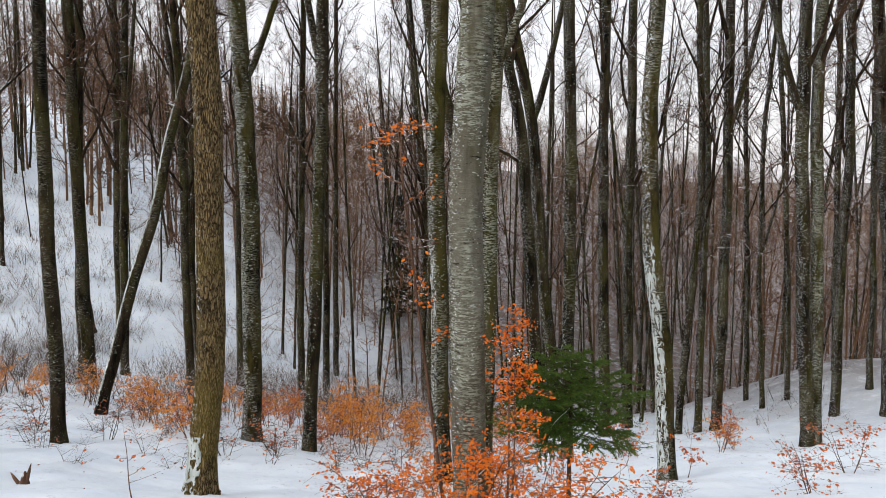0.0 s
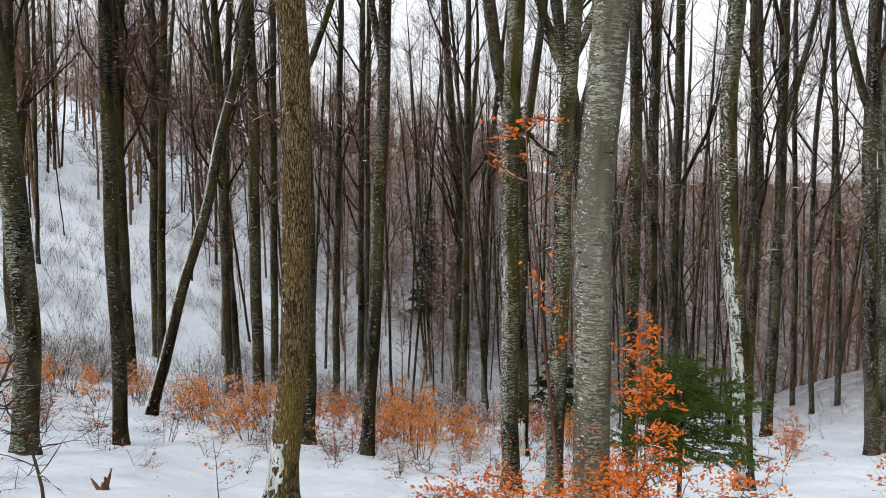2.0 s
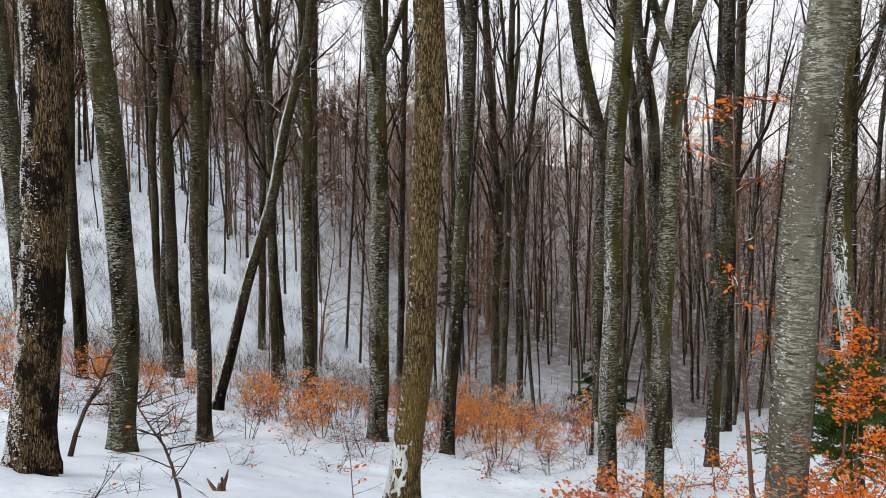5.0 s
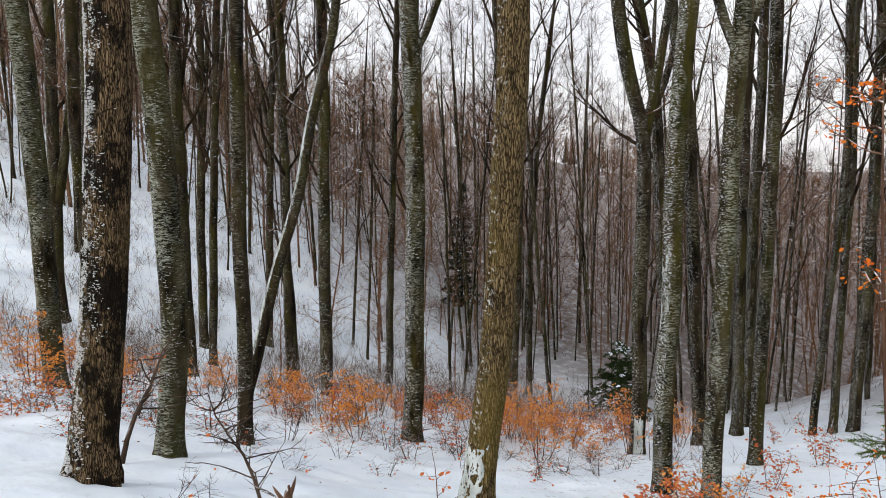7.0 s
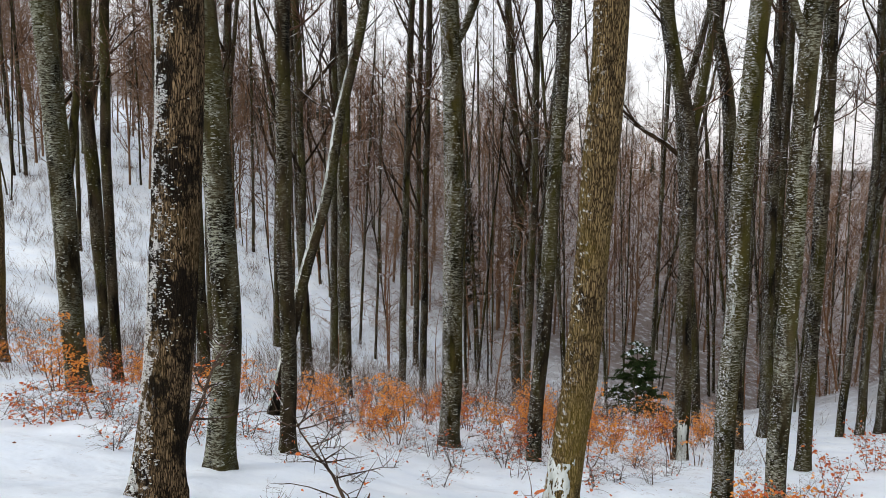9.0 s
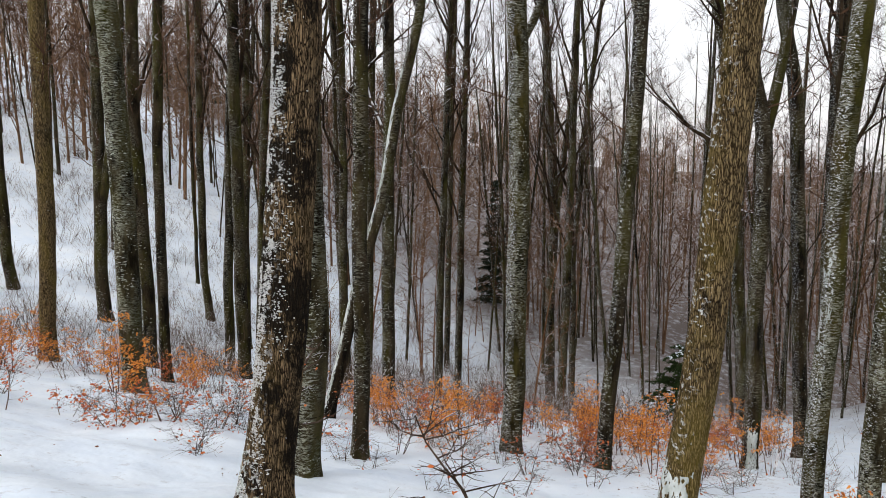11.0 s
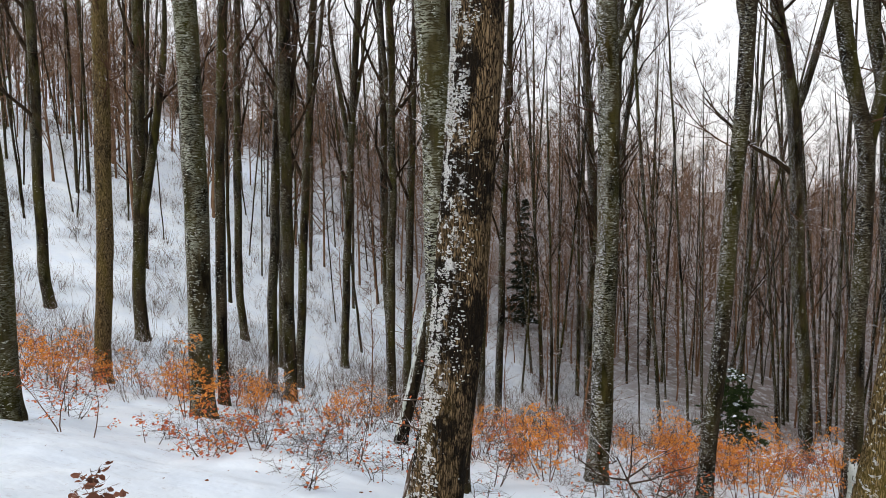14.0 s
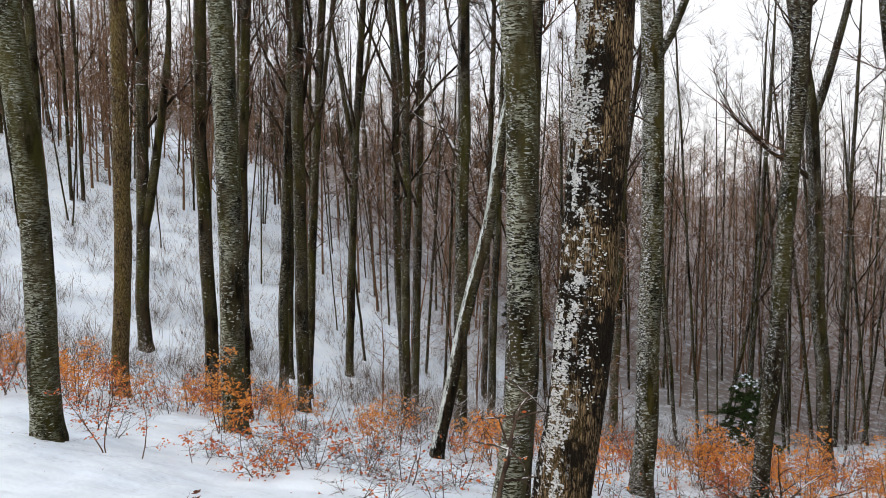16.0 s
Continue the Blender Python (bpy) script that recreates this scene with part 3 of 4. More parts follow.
forest_tree(-9.96, 32.54, 0.40, "beech", [(-2.31, 0.15), (9.45, 0.39)], flakes=350)
forest_tree(-5.72, 32.53, 0.36, "beech", [(-3.65, 0.07), (3.03, 0.18), (9.43, 0.32)], flakes=350)
forest_tree(0.59, 39.32, 0.37, "beech", [(-4.04, -0.13), (3.36, 0.30), (9.53, 0.97)], flakes=350)
forest_tree(8.05, 22.44, 0.25, "beech", [(-4.13, 0.13), (1.16, 0.44), (5.53, 0.20)], flakes=350)
forest_tree(8.75, 22.54, 0.27, "beech", [(-3.54, -0.05), (1.34, -0.03), (5.98, -0.27)], flakes=320)
forest_tree(9.30, 22.36, 0.37, "beech", [(-3.22, 0.01), (0.74, 0.02), (4.54, -0.09), (7.27, -0.15)], flakes=480, fork=[(2.85, 1.3, 6.0, 0.7)])
forest_tree(12.27, 26.71, 0.22, "beech", [(-3.02, -0.17), (2.79, -0.51)], flakes=350)
forest_tree(11.92, 24.57, 0.19, "beech", [(-2.78, -0.36), (3.02, -0.51), (5.81, -0.29)], fork=[(-1.38, 0.9, 4.0, 0.7)], flakes=350)
forest_tree(12.95, 24.80, 0.21, "beech", [(-2.81, -0.21), (3.00, -0.72)], flakes=350)
forest_tree(12.80, 21.54, 0.31, "beech", [(-2.43, -0.07), (1.94, -0.07), (5.20, -0.20)], flakes=320)
forest_tree(15.10, 23.38, 0.22, "beech", [(-2.65, -0.15), (3.17, -0.47)], flakes=350)
forest_tree(14.00, 20.67, 0.40, "beech", [(-2.33, -0.25), (3.45, -0.90)], flakes=480)
forest_tree(15.80, 26.77, 0.25, "beech", [(-3.04, -0.18), (2.81, -0.42)], flakes=350)


# ---- the wood behind: copies of a few grown trees, then far woods as one mass ----
def too_close(x, y):
    if math.hypot(x - 3.2, y - 29.7) < 2.5 or (abs(x + 3.4) < 1.6 and 50 < y < 58):
        return True
    return any(math.hypot(x - o.location.x, y - o.location.y) < 1.6 for o in STANDING)


STANDING = [o for o in scene.objects if o.name.startswith("tree") and o.parent is None]
rng = random.Random(11)
models = []
for k, (thick, sway) in enumerate(((0.16, 0.3), (0.22, -0.4), (0.12, 0.2), (0.15, 0.6), (0.26, -0.2), (0.11, -0.6), (0.14, 0.5))):
    mx, my = 60 + 4 * k, 90 + 3 * k
    models.append(forest_tree(mx, my, thick, "beech", [(ground_height(mx, my) + 6, sway)], limb_count=6, twig_count=6, seed=900 + k, spray=170))
made = 0
while made < 235:
    y = rng.uniform(26, 75)
    x = rng.uniform(-0.8, 0.85) * (y + 6) - 4
    if made % 9 == 0:
        x, y = rng.uniform(-3, 14), rng.uniform(30, 62)
    if too_close(x, y) or (x > -14 and y > 48 and rng.random() < 0.45) or (x < -2 and y < 38 and rng.random() < 0.75):
        continue
    k = rng.randrange(7)
    copy_thing(models[k], pose(x, y, ground_height(x, y) - 0.05, rng.gauss(0, 2), rng.gauss(0, 2), rng.uniform(0, 360)) @ Matrix.Scale(rng.uniform(0.60, 1.0), 4))
    made += 1


def far_tree_template(seed, height):
    r = random.Random(seed)
    t = Tubes()
    stem = bent(r, (0, 0, -0.5), (0, 0, 1), height, 5, 0.03, 0.05)
    t.rod(stem, [0.11 * (1 - 0.17 * k) for k in range(6)], 4)
    for c in range(12):
        f = r.uniform(0.14, 0.98)
        k = min(int(f * 5), 4)
        at = stem[k].lerp(stem[k + 1], f * 5 - k)
        a = r.uniform(0, 6.283)
        d = Vector((math.cos(a) * 0.7, math.sin(a) * 0.7, r.uniform(0.5, 1.2)))
        b = bent(r, at, d, r.uniform(2.0, 4.5) * (1.25 - f * 0.6), 3, 0.12, 0.12)
        t.rod(b, [0.05, 0.035, 0.022, 0.01], 3)
        for q in range(5):
            g = r.uniform(0.3, 1.0)
            m = min(int(g * 3), 2)
            at2 = b[m].lerp(b[m + 1], g * 3 - m)
            away = Vector((r.gauss(0, 1), r.gauss(0, 1), r.gauss(0.5, 0.6))).normalized()
            t.rod(bent(r, at2, away, r.uniform(0.8, 1.8), 1, 0.1, 0.1), [0.022, 0.006], 3)
            for _ in range(4):
                thin = at2 + away * r.uniform(0.1, 1.2)
                d = (away + Vector((r.gauss(0, 0.8), r.gauss(0, 0.8), r.gauss(0.2, 0.6)))).normalized() * r.uniform(0.5, 1.3)
                w, n = d.orthogonal().normalized() * 0.02, len(t.verts)
                t.verts += [thin - w, thin + w, thin + d]
                t.faces.append((n, n + 1, n + 2))
    tri = []
    for f in t.faces:
        tri += [(f[0], f[j], f[j + 1]) for j in range(1, len(f) - 1)]
    return np.array([tuple(v) for v in t.verts]), np.array(tri)


def mass(name, templates, spots, mat, label, category):
    """Many far plants joined into one mesh."""
    vs, fs, count = [], [], 0
    for k, (x, y, size, turn) in enumerate(spots):
        v, f = templates[k % len(templates)]
        c, s = math.cos(turn), math.sin(turn)
        rot = np.array([[c, -s, 0], [s, c, 0], [0, 0, 1]])
        vs.append((v @ rot.T) * size + np.array([x, y, ground_height(x, y)]))
        fs.append(f + count)
        count += len(v)
    v, f = np.concatenate(vs), np.concatenate(fs)
    me = bpy.data.meshes.new(name)
    me.vertices.add(len(v))
    me.vertices.foreach_set("co", v.astype(np.float32).ravel())
    me.loops.add(len(f) * 3)
    me.loops.foreach_set("vertex_index", f.astype(np.int32).ravel())
    me.polygons.add(len(f))
    me.polygons.foreach_set("loop_start", np.arange(0, len(f) * 3, 3, dtype=np.int32))
    me.update(calc_edges=True)
    me.materials.append(mat)
    return tagged(new(name, me), label, category, kind="stuff")


spots = []
while len(spots) < 60:
    y = rng.uniform(44, 110)
    spots.append((-0.9 * y + rng.uniform(-8, 0.55 * y), y, rng.uniform(0.8, 1.2), rng.uniform(0, 6.283)))
while len(spots) < 720:
    y = 50 + 300 * rng.random() ** 1.7
    x = rng.uniform(-0.85, 0.85) * (y + 15) - 4
    spots.append((x, y, rng.uniform(0.75, 1.15), rng.uniform(0, 6.283)))
while len(spots) < 960:
    y = rng.uniform(150, 262)
    x = rng.uniform(-0.2, 0.85) * y
    spots.append((x, y, rng.uniform(0.7, 1.25), rng.uniform(0, 6.283)))
mass("far_woods", [far_tree_template(s, 15.0) for s in range(5)], spots, FAR_WOOD, "bare brown beech wood covering the far hillside", "woods")


def young_tree_template(seed):
    """A slim young beech with fine, upswept reddish twigs almost from the ground."""
    r = random.Random(seed)
    t = Tubes()
    stem = bent(r, (0, 0, -0.4), (r.gauss(0, 0.06), r.gauss(0, 0.06), 1), 8.5, 6, 0.06, 0.05)
    t.rod(stem, [0.055 * (1 - 0.15 * k) for k in range(7)], 4)
    for c in range(26):
        f = r.uniform(0.16, 0.98)
        k = min(int(f * 6), 5)
        at = stem[k].lerp(stem[k + 1], f * 6 - k)
        a = r.uniform(0, 6.283)
        b = bent(r, at, (math.cos(a), math.sin(a), r.uniform(0.25, 0.9)), r.uniform(1.0, 2.3) * (1.2 - f * 0.6), 3, 0.14, 0.10)
        t.rod(b, [0.018, 0.013, 0.009, 0.004], 3)
        for q in range(9):
            m = r.randrange(3)
            p = b[m].lerp(b[m + 1], r.random())
            d = Vector((r.gauss(0, 1), r.gauss(0, 1), r.gauss(0.4, 0.5))).normalized() * r.uniform(0.3, 0.9)
            w, n = d.orthogonal().normalized() * 0.009, len(t.verts)
            t.verts += [p - w, p + w, p + d]
            t.faces.append((n, n + 1, n + 2))
    tri = []
    for f in t.faces:
        tri += [(f[0], f[j], f[j + 1]) for j in range(1, len(f) - 1)]
    return np.array([tuple(v) for v in t.verts]), np.array(tri)


spots = []
while len(spots) < 200:
    y = rng.uniform(27, 85)
    x = rng.uniform(-0.85, 0.75) * (y + 6) - 3
    if not too_close(x, y) and not -0.60 * y - 2 < x < -0.42 * y and noise.noise((x * 0.06, y * 0.06, 21)) > -0.15:
        spots.append((x, y, rng.uniform(0.6, 1.25), rng.uniform(0, 6.283)))
mass("young_woods", [young_tree_template(60 + s) for s in range(6)], spots, RED_TWIG, "slim young beeches with fine reddish-brown bare twigs", "young trees")


def far_spruce_template(seed):
    """A dark conifer seen from very far: drooping boughs in whorls round a stem."""
    r = random.Random(seed)
    t = Tubes()
    t.rod([(0, 0, -0.5), (0, 0, 12.0)], [0.18, 0.03], 4)
    for w in range(22):
        z = 2.0 + 10.0 * w / 22
        for b in range(7):
            a = r.uniform(0, 6.283)
            reach = 2.3 * (1 - w / 22) ** 0.9 * r.uniform(0.7, 1.15) + 0.1
            tip = Vector((math.cos(a) * reach, math.sin(a) * reach, z - reach * 0.35))
            side, n = Vector((-math.sin(a), math.cos(a), 0)) * (0.28 * reach + 0.1), len(t.verts)
            t.verts += [Vector((0, 0, z + 0.25)), tip * 0.6 + Vector((0, 0, z * 0.4)) + side, tip, tip * 0.6 + Vector((0, 0, z * 0.4)) - side]
            t.faces.append((n, n + 1, n + 2, n + 3))
    tri = []
    for f in t.faces:
        tri += [(f[0], f[j], f[j + 1]) for j in range(1, len(f) - 1)]
    return np.array([tuple(v) for v in t.verts]), np.array(tri)


spots = []
while len(spots) < 60:
    y = rng.uniform(120, 260)
    x = rng.uniform(-0.5, 0.35) * y
    if -0.75 * x + 0.66 * y > 105:
        spots.append((x, y, rng.uniform(0.7, 1.3), rng.uniform(0, 6.283)))
mass("far_spruces", [far_spruce_template(s) for s in range(3)], spots, FAR_NEEDLE, "dark spruces standing on the far ridge", "spruces")


def brush_template(seed):
    """Hair-thin bare stalks and twigs."""
    r = random.Random(seed)
    verts, tri = [], []

    def stalk(p, d, w):
        side = Vector((-d.y + 0.01, d.x, 0)).normalized() * w
        n = len(verts)
        verts.extend((tuple(p - side), tuple(p + side), tuple(p + d)))
        tri.append((n, n + 1, n + 2))

    for s in range(4):
        a = r.uniform(0, 6.283)
        start = Vector((0.2 * math.cos(a), 0.2 * math.sin(a), -0.1))
        d = Vector((0.75 * math.cos(a), 0.75 * math.sin(a), 1)) * r.uniform(0.4, 1.5)
        stalk(start, d, 0.011)
        for q in range(6):
            away = Vector((r.gauss(0, 1), r.gauss(0, 1), r.uniform(0.1, 1.0))).normalized()
            stalk(start + d * r.uniform(0.2, 0.95), away * r.uniform(0.25, 0.8), 0.007)
    return np.array(verts), np.array(tri)


spots = []
while len(spots) < 5200:
    y = 14 + 52 * rng.random() ** 1.1
    x = rng.uniform(-0.85, 0.8) * (y + 6) - 4
    clump = noise.noise((x * 0.3, y * 0.3, 5))
    if (y > 21 or rng.random() < 0.25) and (x < 2 or rng.random() < 0.10) and clump > -0.25 + 0.3 * rng.random():
        spots.append((x, y, rng.uniform(0.5, 1.2), rng.uniform(0, 6.283)))
mass("brushwood", [brush_template(40 + s) for s in range(8)], spots, BRUSH, "bare brown brushwood poking through the snow", "brushwood")


# ---- brush and withered leaves ----
def leaf(rng, verts, faces, at, size, droop=0.5):
    """One pointed leaf, folded along its midrib."""
    a = rng.uniform(0, 6.283)
    d = Vector((math.cos(a), math.sin(a), rng.uniform(-droop - 0.5, 0.3))).normalized()
    s = d.orthogonal().normalized()
    s.rotate(Euler((rng.uniform(-1, 1), rng.uniform(-1, 1), rng.uniform(-1, 1))))
    s = (s - d * s.dot(d)).normalized()
    n = d.cross(s) * (size * 0.12)
    b = len(verts)
    at = Vector(at)
    verts += [at, at + d * size * 0.35 + s * size * 0.27 + n, at + d * size * 0.75 + s * size * 0.2 + n, at + d * size, at + d * size * 0.75 - s * size * 0.2 + n, at + d * size * 0.35 - s * size * 0.27 + n]
    faces += [(b, b + 1, b + 2, b + 3), (b, b + 3, b + 4, b + 5)]


def sapling(name, x, y, height, spread_out, leaf_count, mat, label, leaf_size=0.07, stems=3, seed=1, lean=(0, 0), low=0.15, twig_n=9, wobble=0.10, stout=1.0):
    """A young beech or bush: a few thin stems, flat side twigs and withered leaves along them."""
    r = random.Random(seed)
    root = new(name)
    root.location = (x, y, ground_height(x, y))
    tagged(root, label, "sapling" if name == "sapling" else "bush", "undergrowth saplings")
    for s in range(stems):
        wood, spots_at = Tubes(), []
        a = r.uniform(0, 6.283)
        start = Vector((0.06 * math.cos(a), 0.06 * math.sin(a), -0.1)) * (1 if stems > 1 else 0)
        h = height * r.uniform(0.6, 1.0) if s else height
        stem = bent(r, start, (lean[0] + 0.35 * math.cos(a) * spread_out, lean[1] + 0.35 * math.sin(a) * spread_out, 1), h, 6, wobble, 0.06)
        thick = (0.004 + 0.0048 * height) * stout
        wood.rod(stem, [thick * (1 - 0.13 * k) for k in range(7)], 5 if stout < 2 else 9)
        for q in range(twig_n):
            f = r.uniform(low, 1.0)
            k = min(int(f * 6), 5)
            at = stem[k].lerp(stem[k + 1], f * 6 - k)
            b = r.uniform(0, 6.283)
            twig = bent(r, at, (math.cos(b), math.sin(b), r.uniform(0.0, 0.6)), spread_out * height * r.uniform(0.25, 0.55) * (1.2 - 0.6 * f), 4, 0.16 if stout < 2 else 0.3, 0.03)
            wood.rod(twig, [thick * 0.42, thick * 0.34, thick * 0.27, thick * 0.2, 0.0015], 3 if stout < 2 else 6)
            spots_at += [twig[j].lerp(twig[j + 1], r.random()) for j in (1, 2, 3) for _ in range(3)]
            for _ in range(3):
                j = r.randrange(1, 4)
                c = r.uniform(0, 6.283)
                side = bent(r, twig[j], (math.cos(c), math.sin(c), r.uniform(-0.1, 0.5)), spread_out * height * r.uniform(0.08, 0.2), 2, 0.2, 0)
                wood.rod(side, [thick * 0.22, thick * 0.16, 0.0012], 3)
                spots_at += [side[0].lerp(side[1], r.random()), side[1].lerp(side[2], r.random()), side[2]]
        shoot = wood.part("stem", DARK_STEM if name == "bush" else STEM, root)
        count = leaf_count // stems
        if count:
            verts, faces = [], []
            for _ in range(count):
                p = r.choice(spots_at) + Vector((r.gauss(0, 0.02), r.gauss(0, 0.02), r.gauss(0, 0.02)))
                leaf(r, verts, faces, p, leaf_size * r.uniform(0.55, 1.2))
            tagged(make_mesh("foliage", verts, faces, mat, shoot), kind="stuff")
    return root


# the belt of withered young beeches along the lip of the gully
belt = [sapling("sapling", -40, -20 - 2 * k, (1.2, 1.45, 1.7, 1.0, 1.3)[k], 0.95, (480, 600, 740, 240, 300)[k], (ORANGE, ORANGE, ORANGE, RUST, RUST)[k],
                ("young beech with withered orange leaves in snow", "young beech with sparse russet leaves in snow")[k > 2], 0.056, 4, 70 + k, low=0.30, twig_n=7) for k in range(5)]
rng = random.Random(5)
n_belt = 0
while n_belt < 135:
    x = rng.uniform(-26, 8)
    line = 14.5 + 2.2 * math.sin(x * 0.5) * 0.4 + (0.25 * (-10 - x) if x < -10 else 0)
    y = line + rng.gauss(2.3, 1.8)
    if noise.noise((x * 0.42, y * 0.42, 8)) < -0.12 or (x < -9 and rng.random() < 0.4) or y < 12.4 or (x > 2.5 and rng.random() < 0.85):
        continue
    copy_thing(belt[rng.choice((0, 0, 1, 1, 2, 3, 4))], pose(x, y, ground_height(x, y), 0, 0, rng.uniform(0, 360)) @ Matrix.Scale(rng.uniform(0.55, 0.98), 4))
    n_belt += 1


# ---- spruces ----
def spruce(name, x, y, height, width, first, mat, label, needles=True, whorls=14, snow_on=False, seed=3):
    r = random.Random(seed)
    root = new(name)
    root.location = (x, y, ground_height(x, y))
    tagged(root, label, "spruce", "spruces")
    stem = Tubes()
    trunk_r = 0.011 + height * 0.010
    stem.rod([(0.02 * noise.noise((k, seed, 0)), 0, -0.2 + (height + 0.2) * k / 8) for k in range(9)], [trunk_r * (1.05 - k / 8) + 0.003 for k in range(9)], 8)
    stem.part("trunk", DARK_STEM, root)
    length = 0.034 if height < 2 else min(0.03 * height, 0.2)
    for w in range(whorls):
        f = (w + 0.5) / whorls
        z = first + (height - first) * f
        for b in range(6):
            wood, verts, faces, sv, sf = Tubes(), [], [], [], []
            a = 6.283 * (b + r.random() * 0.8) / 6 + w
            z += r.uniform(-0.3, 0.3) * (height - first) / whorls
            reach = width / 2 * (1 - f) ** (0.45 if height < 2 else 0.75) * r.uniform(0.7, 1.1) + 0.05
            path = bent(r, (0, 0, z), (math.cos(a), math.sin(a), r.uniform(-0.15, 0.25)), reach, 4, 0.07, 0.02 if height < 3 else -0.06)
            wood.rod(path, [trunk_r * 0.25, trunk_r * 0.2, trunk_r * 0.15, trunk_r * 0.1, 0.002], 3)
            sprigs = [(path[j], path[j + 1]) for j in range(4)]
            out = (path[-1] - path[0]).normalized()
            for q in range(int(5 + reach * (20 if height < 2 else 9))):
                g = r.uniform(0.15, 1.0) * 4
                j = min(int(g), 3)
                at = path[j].lerp(path[j + 1], g - j)
                side = Vector((-out.y, out.x, 0)) * r.choice((-1, 1))
                tip = at + (out * 0.7 + side * r.uniform(0.4, 1.0) + Vector((0, 0, r.uniform(-0.3, 0.12)))).normalized() * reach * r.uniform(0.15, 0.38)
                sprigs.append((at, tip))
            for p, q in sprigs:
                d = q - p
                n = max(4, int(d.length / (length * 0.14)))
                n = min(n, 60)
                u = d.normalized()
                e1 = u.orthogonal().normalized()
                e2 = u.cross(e1)
                for i in range(n):
                    at = p + d * (i + r.random()) / n
                    t = r.uniform(0, 6.283)
                    o = (e1 * math.cos(t) + e2 * math.sin(t)) * 0.8 + u * 0.6
                    wide = u.cross(o).normalized() * length * (0.13 if height < 2 else 0.22)
                    k = len(verts)
                    verts += [at - wide, at + wide, at + o * length]
                    faces.append((k, k + 1, k + 2))
                if snow_on and r.random() < ((0.14 if height > 5 else 0.03) if f < 0.7 else 0.25):
                    k = len(sv)
                    wide = u.cross(Vector((0, 0, 1))) * 0.07
                    up = Vector((0, 0, 0.06))
                    sv += [p - wide, p + wide, q + wide * 0.5, q - wide * 0.5, (p + q) / 2 + up]
                    sf += [(k, k + 1, k + 4), (k + 1, k + 2, k + 4), (k + 2, k + 3, k + 4), (k + 3, k, k + 4)]
            bough = wood.part("bough", DARK_STEM, root)
            tagged(make_mesh("foliage", verts, faces, mat, bough), kind="stuff")
            if sv:
                tagged(make_mesh("snow_load", sv, sf, SNOW, bough), "snow lying on the bough", kind="stuff")
    return root


spruce("spruce", 1.36, 7.03, 1.95, 1.6, 0.95, NEEDLE, "young green spruce sapling beside a snowy beech", seed=3)
spruce("spruce", 3.25, 28.64, 3.6, 3.0, 0.6, DEEP_NEEDLE, "dark young spruce with a little snow on top", snow_on=True, whorls=11, seed=5)
spruce("spruce", -3.40, 54.03, 10.0, 2.9, 0.5, FAR_NEEDLE, "dark spruce dusted with snow among bare trees", snow_on=True, whorls=27, seed=6)


# ---- undergrowth close to the path ----
FOOT = "low withered orange beech at the foot of a trunk"
LOW = "low russet-leaved beech sapling in snow"
SPARSE = "thin sapling with a few orange leaves in snow"
sapling("sapling", 0.52, 5.68, 2.15, 0.40, 900, FLAME, "leafy withered orange beech sapling beside the grey trunk", 0.038, 2, 21, wobble=0.05, low=0.6, twig_n=16)
sapling("sapling", 0.05, 5.92, 3.8, 0.32, 220, FLAME, "tall thin beech sapling with sparse orange leaves", 0.045, 1, 61, wobble=0.02, low=0.45, twig_n=12)
sapling("sapling", 0.10, 5.09, 1.15, 1.4, 1300, FLAME, FOOT, 0.035, 4, 22, twig_n=9)
sapling("sapling", 0.75, 5.29, 1.15, 1.4, 1200, FLAME, FOOT, 0.035, 4, 23, twig_n=9)
sapling("sapling", -0.35, 5.58, 1.15, 1.4, 900, FLAME, FOOT, 0.035, 4, 24, twig_n=9)
sapling("sapling", 0.40, 6.16, 1.15, 1.3, 900, FLAME, FOOT, 0.035, 4, 26, twig_n=9)
sapling("sapling", -1.00, 8.20, 0.6, 1.8, 200, RUST, LOW, 0.065, 4, 27, twig_n=8)
sapling("sapling", -0.50, 9.17, 0.7, 1.7, 220, RUST, LOW, 0.065, 4, 28, twig_n=8)
sapling("sapling", -0.05, 10.14, 0.85, 1.1, 150, ORANGE, "withered orange beech sapling before a beech trunk", 0.07, 3, 29)
sapling("sapling", 0.75, 10.62, 0.75, 1.2, 130, ORANGE, FOOT, 0.07, 3, 30)
sapling("sapling", 2.70, 8.49, 0.55, 1.8, 130, RUST, LOW, 0.06, 3, 31)
sapling("sapling", 4.40, 11.68, 0.8, 1.1, 70, RUST, SPARSE, 0.07, 1, 32)
sapling("sapling", 5.30, 9.26, 0.9, 1.5, 150, RUST, LOW, 0.065, 4, 33)
sapling("sapling", 7.30, 11.67, 1.1, 1.3, 190, RUST, LOW, 0.065, 4, 34)
sapling("sapling", 6.90, 16.13, 1.0, 1.2, 140, ORANGE, SPARSE, 0.07, 3, 35)
sapling("sapling", 2.10, 12.36, 0.9, 1.3, 160, RUST, LOW, 0.065, 3, 36)
sapling("sapling", 3.90, 14.11, 0.9, 1.4, 160, RUST, LOW, 0.065, 4, 37)
sapling("bush", -4.93, 6.52, 1.3, 1.2, 6, RUST, "bare branching bush standing in snow", 0.06, 1, 41, low=0.25, twig_n=18, wobble=0.13, stout=1.9)
sapling("bush", -5.60, 7.07, 0.4, 1.8, 0, RUST, "bare twigs poking out of the snow", 0.06, 2, 42, twig_n=7)
sapling("bush", -5.90, 6.59, 0.5, 1.7, 5, RUST, "bare twigs poking out of the snow", 0.06, 2, 43, twig_n=6)
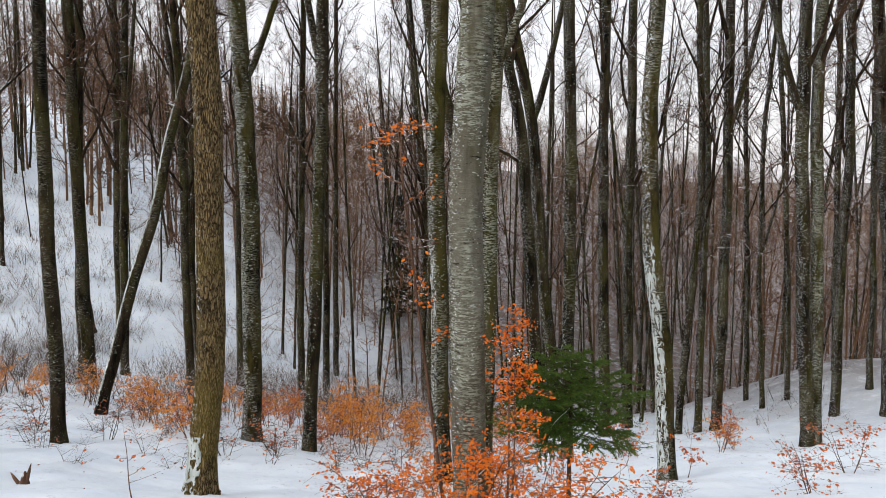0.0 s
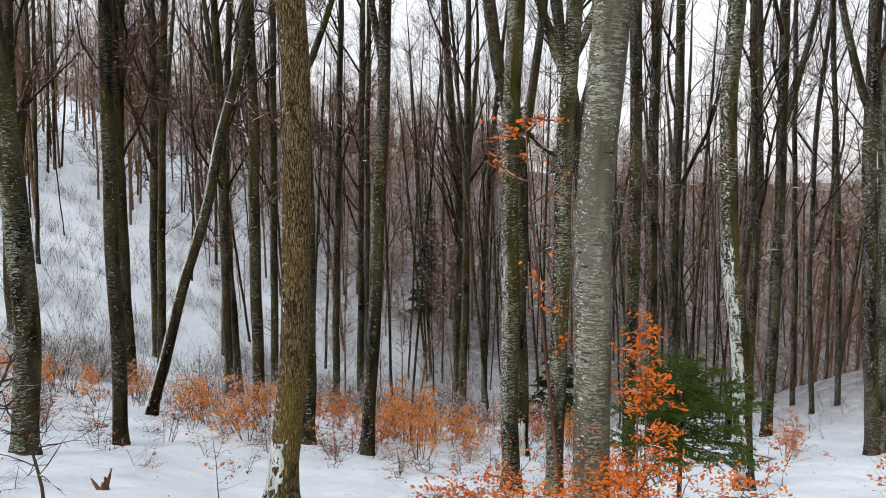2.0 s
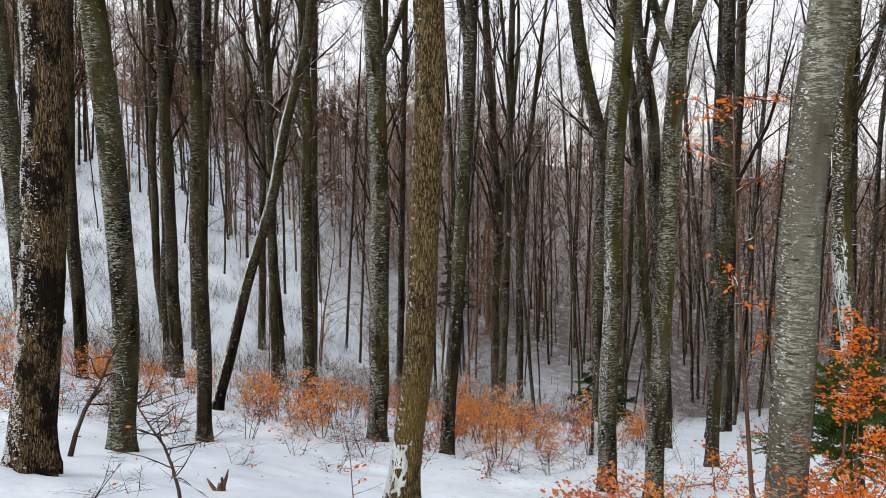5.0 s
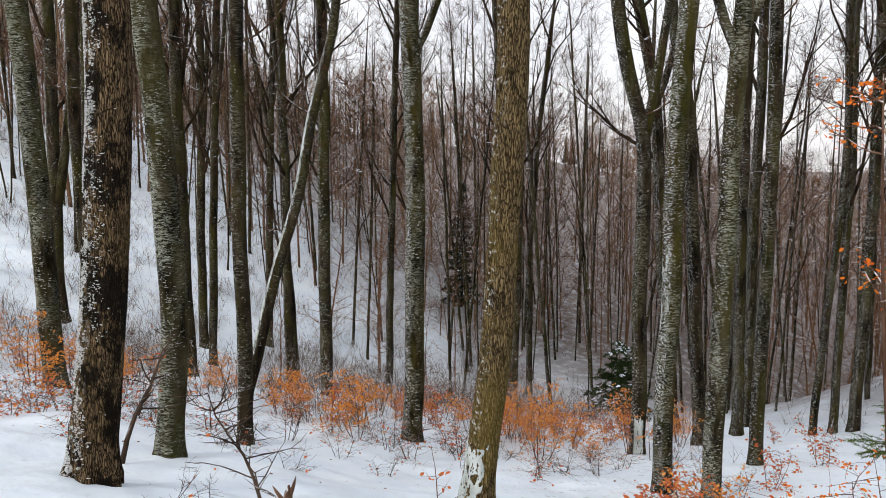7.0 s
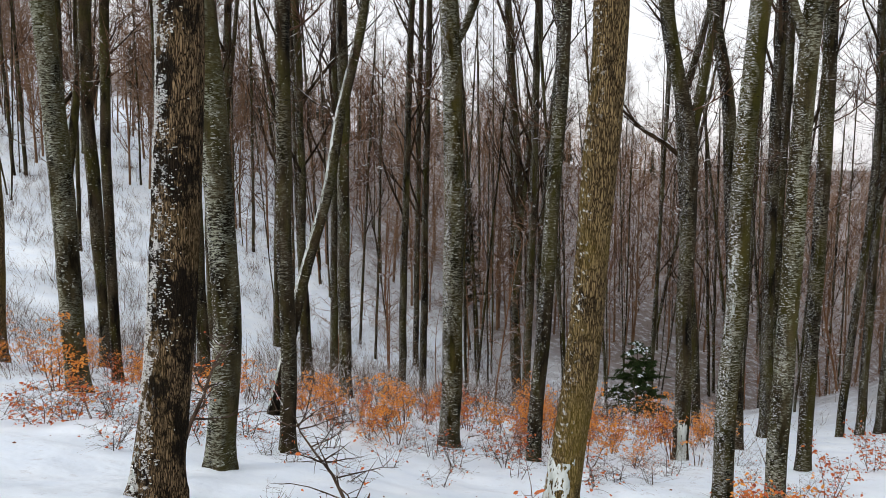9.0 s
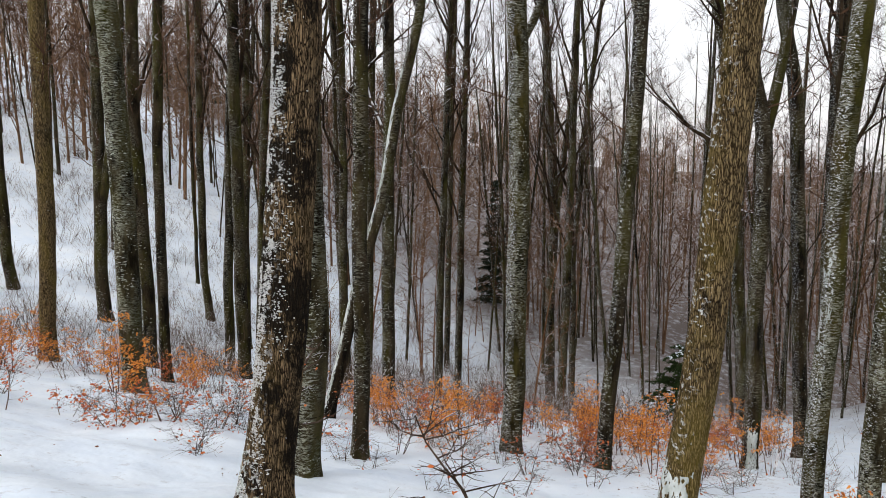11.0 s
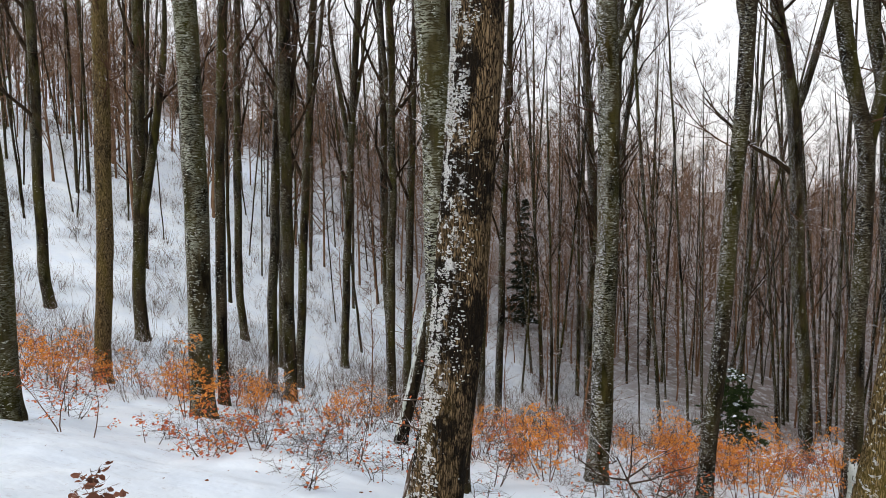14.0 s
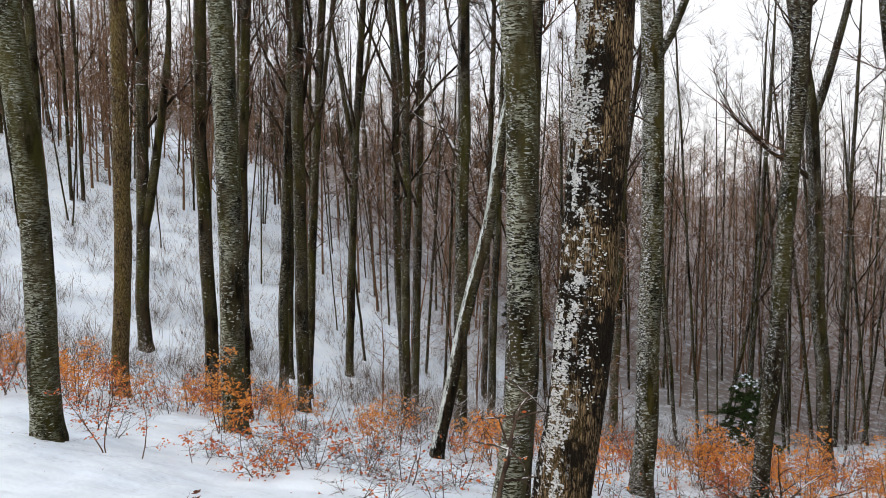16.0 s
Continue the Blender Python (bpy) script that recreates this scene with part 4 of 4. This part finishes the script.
sapling("sapling", -3.42, 7.13, 0.85, 0.7, 8, RUST, "thin leaning sapling nearly bare in snow", 0.06, 1, 44, lean=(0.2, 0), twig_n=4)
sapling("bush", -7.27, 8.60, 1.7, 1.0, 14, RUST, "curved bare sapling with crooked branches", 0.06, 1, 45, lean=(0.25, 0.1), low=0.3, twig_n=11, wobble=0.25, stout=2.8)
sapling("bush", -8.50, 9.53, 0.6, 1.8, 20, RUST, "bare twigs poking out of the snow", 0.06, 3, 46)
sapling("sapling", -9.72, 7.47, 0.40, 1.5, 44, DEAD, "small oak seedling with limp brown leaves", 0.10, 2, 47, twig_n=5, stout=1.6)
sapling("sapling", -12.20, 10.94, 1.25, 0.8, 130, RUST, SPARSE, 0.05, 2, 48, twig_n=9)
sapling("sapling", -11.70, 10.75, 0.95, 0.8, 44, RUST, SPARSE, 0.05, 1, 49, twig_n=6)
sapling("sapling", -11.20, 11.32, 0.6, 1.2, 46, RUST, SPARSE, 0.065, 2, 50, twig_n=6)
sapling("sapling", -10.20, 10.82, 0.75, 1.5, 130, RUST, LOW, 0.065, 4, 51)
sapling("sapling", -9.70, 11.40, 0.85, 1.4, 130, RUST, LOW, 0.065, 4, 52)
sapling("sapling", -10.10, 11.49, 0.8, 1.5, 120, ORANGE, LOW, 0.065, 4, 53)
sapling("sapling", -11.90, 14.44, 0.9, 1.2, 180, ORANGE, FOOT, 0.07, 3, 54)
sapling("bush", -8.40, 11.77, 1.0, 1.5, 90, RUST, "tangled thin bush with few russet leaves", 0.06, 4, 55, twig_n=10)
sapling("bush", -7.70, 12.44, 1.0, 1.5, 90, RUST, "tangled thin bush with few russet leaves", 0.06, 4, 56, twig_n=10)
sapling("bush", -6.30, 12.23, 0.9, 1.5, 60, RUST, "tangled thin bush with few russet leaves", 0.06, 4, 57, twig_n=10)
sapling("bush", -4.10, 12.40, 0.9, 1.6, 60, RUST, "tangled thin bush with few russet leaves", 0.06, 4, 58, twig_n=10)
sapling("bush", -3.30, 12.88, 1.1, 1.2, 120, RUST, "tangled thin bush with few russet leaves", 0.06, 4, 59, twig_n=10)

sapling("bush", -7.90, 11.08, 0.70, 1.6, 24, RUST, "thin tangled twigs with few russet leaves", 0.055, 3, 100, twig_n=8)
sapling("bush", -5.20, 11.54, 0.60, 1.6, 18, RUST, "thin tangled twigs with few russet leaves", 0.055, 3, 101, twig_n=8)
sapling("bush", -3.20, 11.91, 0.70, 1.6, 30, RUST, "thin tangled twigs with few russet leaves", 0.055, 3, 102, twig_n=8)
sapling("bush", -9.20, 12.75, 0.90, 1.6, 40, RUST, "thin tangled twigs with few russet leaves", 0.055, 3, 103, twig_n=8)
sapling("bush", -8.90, 10.41, 0.60, 1.6, 30, RUST, "thin tangled twigs with few russet leaves", 0.055, 3, 104, twig_n=8)
sapling("bush", -6.50, 10.58, 0.50, 1.6, 10, RUST, "thin tangled twigs with few russet leaves", 0.055, 3, 105, twig_n=8)
sapling("bush", -5.60, 9.79, 0.45, 1.6, 6, RUST, "thin tangled twigs with few russet leaves", 0.055, 3, 106, twig_n=8)
sapling("bush", -10.90, 12.19, 0.80, 1.6, 50, RUST, "thin tangled twigs with few russet leaves", 0.055, 3, 107, twig_n=8)
sapling("bush", -4.40, 10.75, 0.50, 1.6, 12, RUST, "thin tangled twigs with few russet leaves", 0.055, 3, 108, twig_n=8)
sapling("bush", -1.90, 11.70, 0.70, 1.6, 60, RUST, "thin tangled twigs with few russet leaves", 0.055, 3, 109, twig_n=8)
sapling("bush", 1.40, 8.78, 0.60, 1.6, 50, RUST, "thin tangled twigs with few russet leaves", 0.055, 3, 110, twig_n=8)
sapling("bush", 2.00, 7.51, 0.50, 1.6, 30, RUST, "thin tangled twigs with few russet leaves", 0.055, 3, 111, twig_n=8)
sapling("bush", 3.40, 9.45, 0.50, 1.6, 20, RUST, "thin tangled twigs with few russet leaves", 0.055, 3, 112, twig_n=8)
sapling("bush", -9.00, 11.58, 0.80, 1.6, 60, RUST, "thin tangled twigs with few russet leaves", 0.055, 3, 113, twig_n=8)
sapling("bush", -12.90, 12.22, 0.80, 1.6, 40, RUST, "thin tangled twigs with few russet leaves", 0.055, 3, 114, twig_n=8)
sapling("bush", -13.60, 13.01, 1.10, 1.6, 110, RUST, "thin tangled twigs with few russet leaves", 0.055, 3, 115, twig_n=8)


# low bare tangles between the belt and the path
tangles = [sapling("bush", -42, -20 - 2 * k, (0.7, 0.9, 0.6)[k], 1.6, (14, 26, 8)[k], RUST, "thin tangled twigs with few russet leaves", 0.05, 4, 140 + k, twig_n=9) for k in range(3)]
r = random.Random(31)
for k in range(30):
    x = r.uniform(-11.5, 1.5)
    y = 11.0 + 3.2 * r.random() ** 0.7 + (0.12 * (-7 - x) if x < -7 else 0)
    copy_thing(tangles[k % 3], pose(x, y, ground_height(x, y), 0, 0, r.uniform(0, 360)) @ Matrix.Scale(r.uniform(0.5, 1.05), 4))


def broken_stump(x, y):
    """A splintered little stump with two spikes."""
    root = new("stump")
    root.location = (x, y, ground_height(x, y))
    tagged(root, "small splintered reddish stump in the snow", "stump")
    r = random.Random(4)
    for name, lean, height in (("stub", 0.02, 0.16), ("splinter", 0.10, 0.26), ("splinter", -0.16, 0.15)):
        t = Tubes()
        t.rod([(lean * f, 0.02 * f, -0.08 + (height + 0.08) * f) for f in (0, 0.35, 0.7, 1)], [0.07, 0.055, 0.04, 0.008] if name == "stub" else [0.028, 0.024, 0.018, 0.004], 9, lambda p, a, k: 1 + 0.3 * noise.noise((p.z * 9, a * 1.5, lean * 40)))
        t.part(name, STEM, root)


broken_stump(-5.12, 7.93)


# withered leaves and bits of twig that lie on the snow
r = random.Random(77)
lv, lf = [], []
while len(lf) < 420:
    x, y = r.uniform(-14, 8), 4.5 + 10 * r.random()
    if noise.noise((x * 0.8, y * 0.8, 2)) < 0.05:
        continue
    leaf(r, lv, lf, (x, y, ground_height(x, y) + 0.012), r.uniform(0.02, 0.06), -0.3)
tagged(make_mesh("leaf_litter", lv, lf, DEAD), "withered leaves scattered on the snow", "leaf litter", kind="stuff")
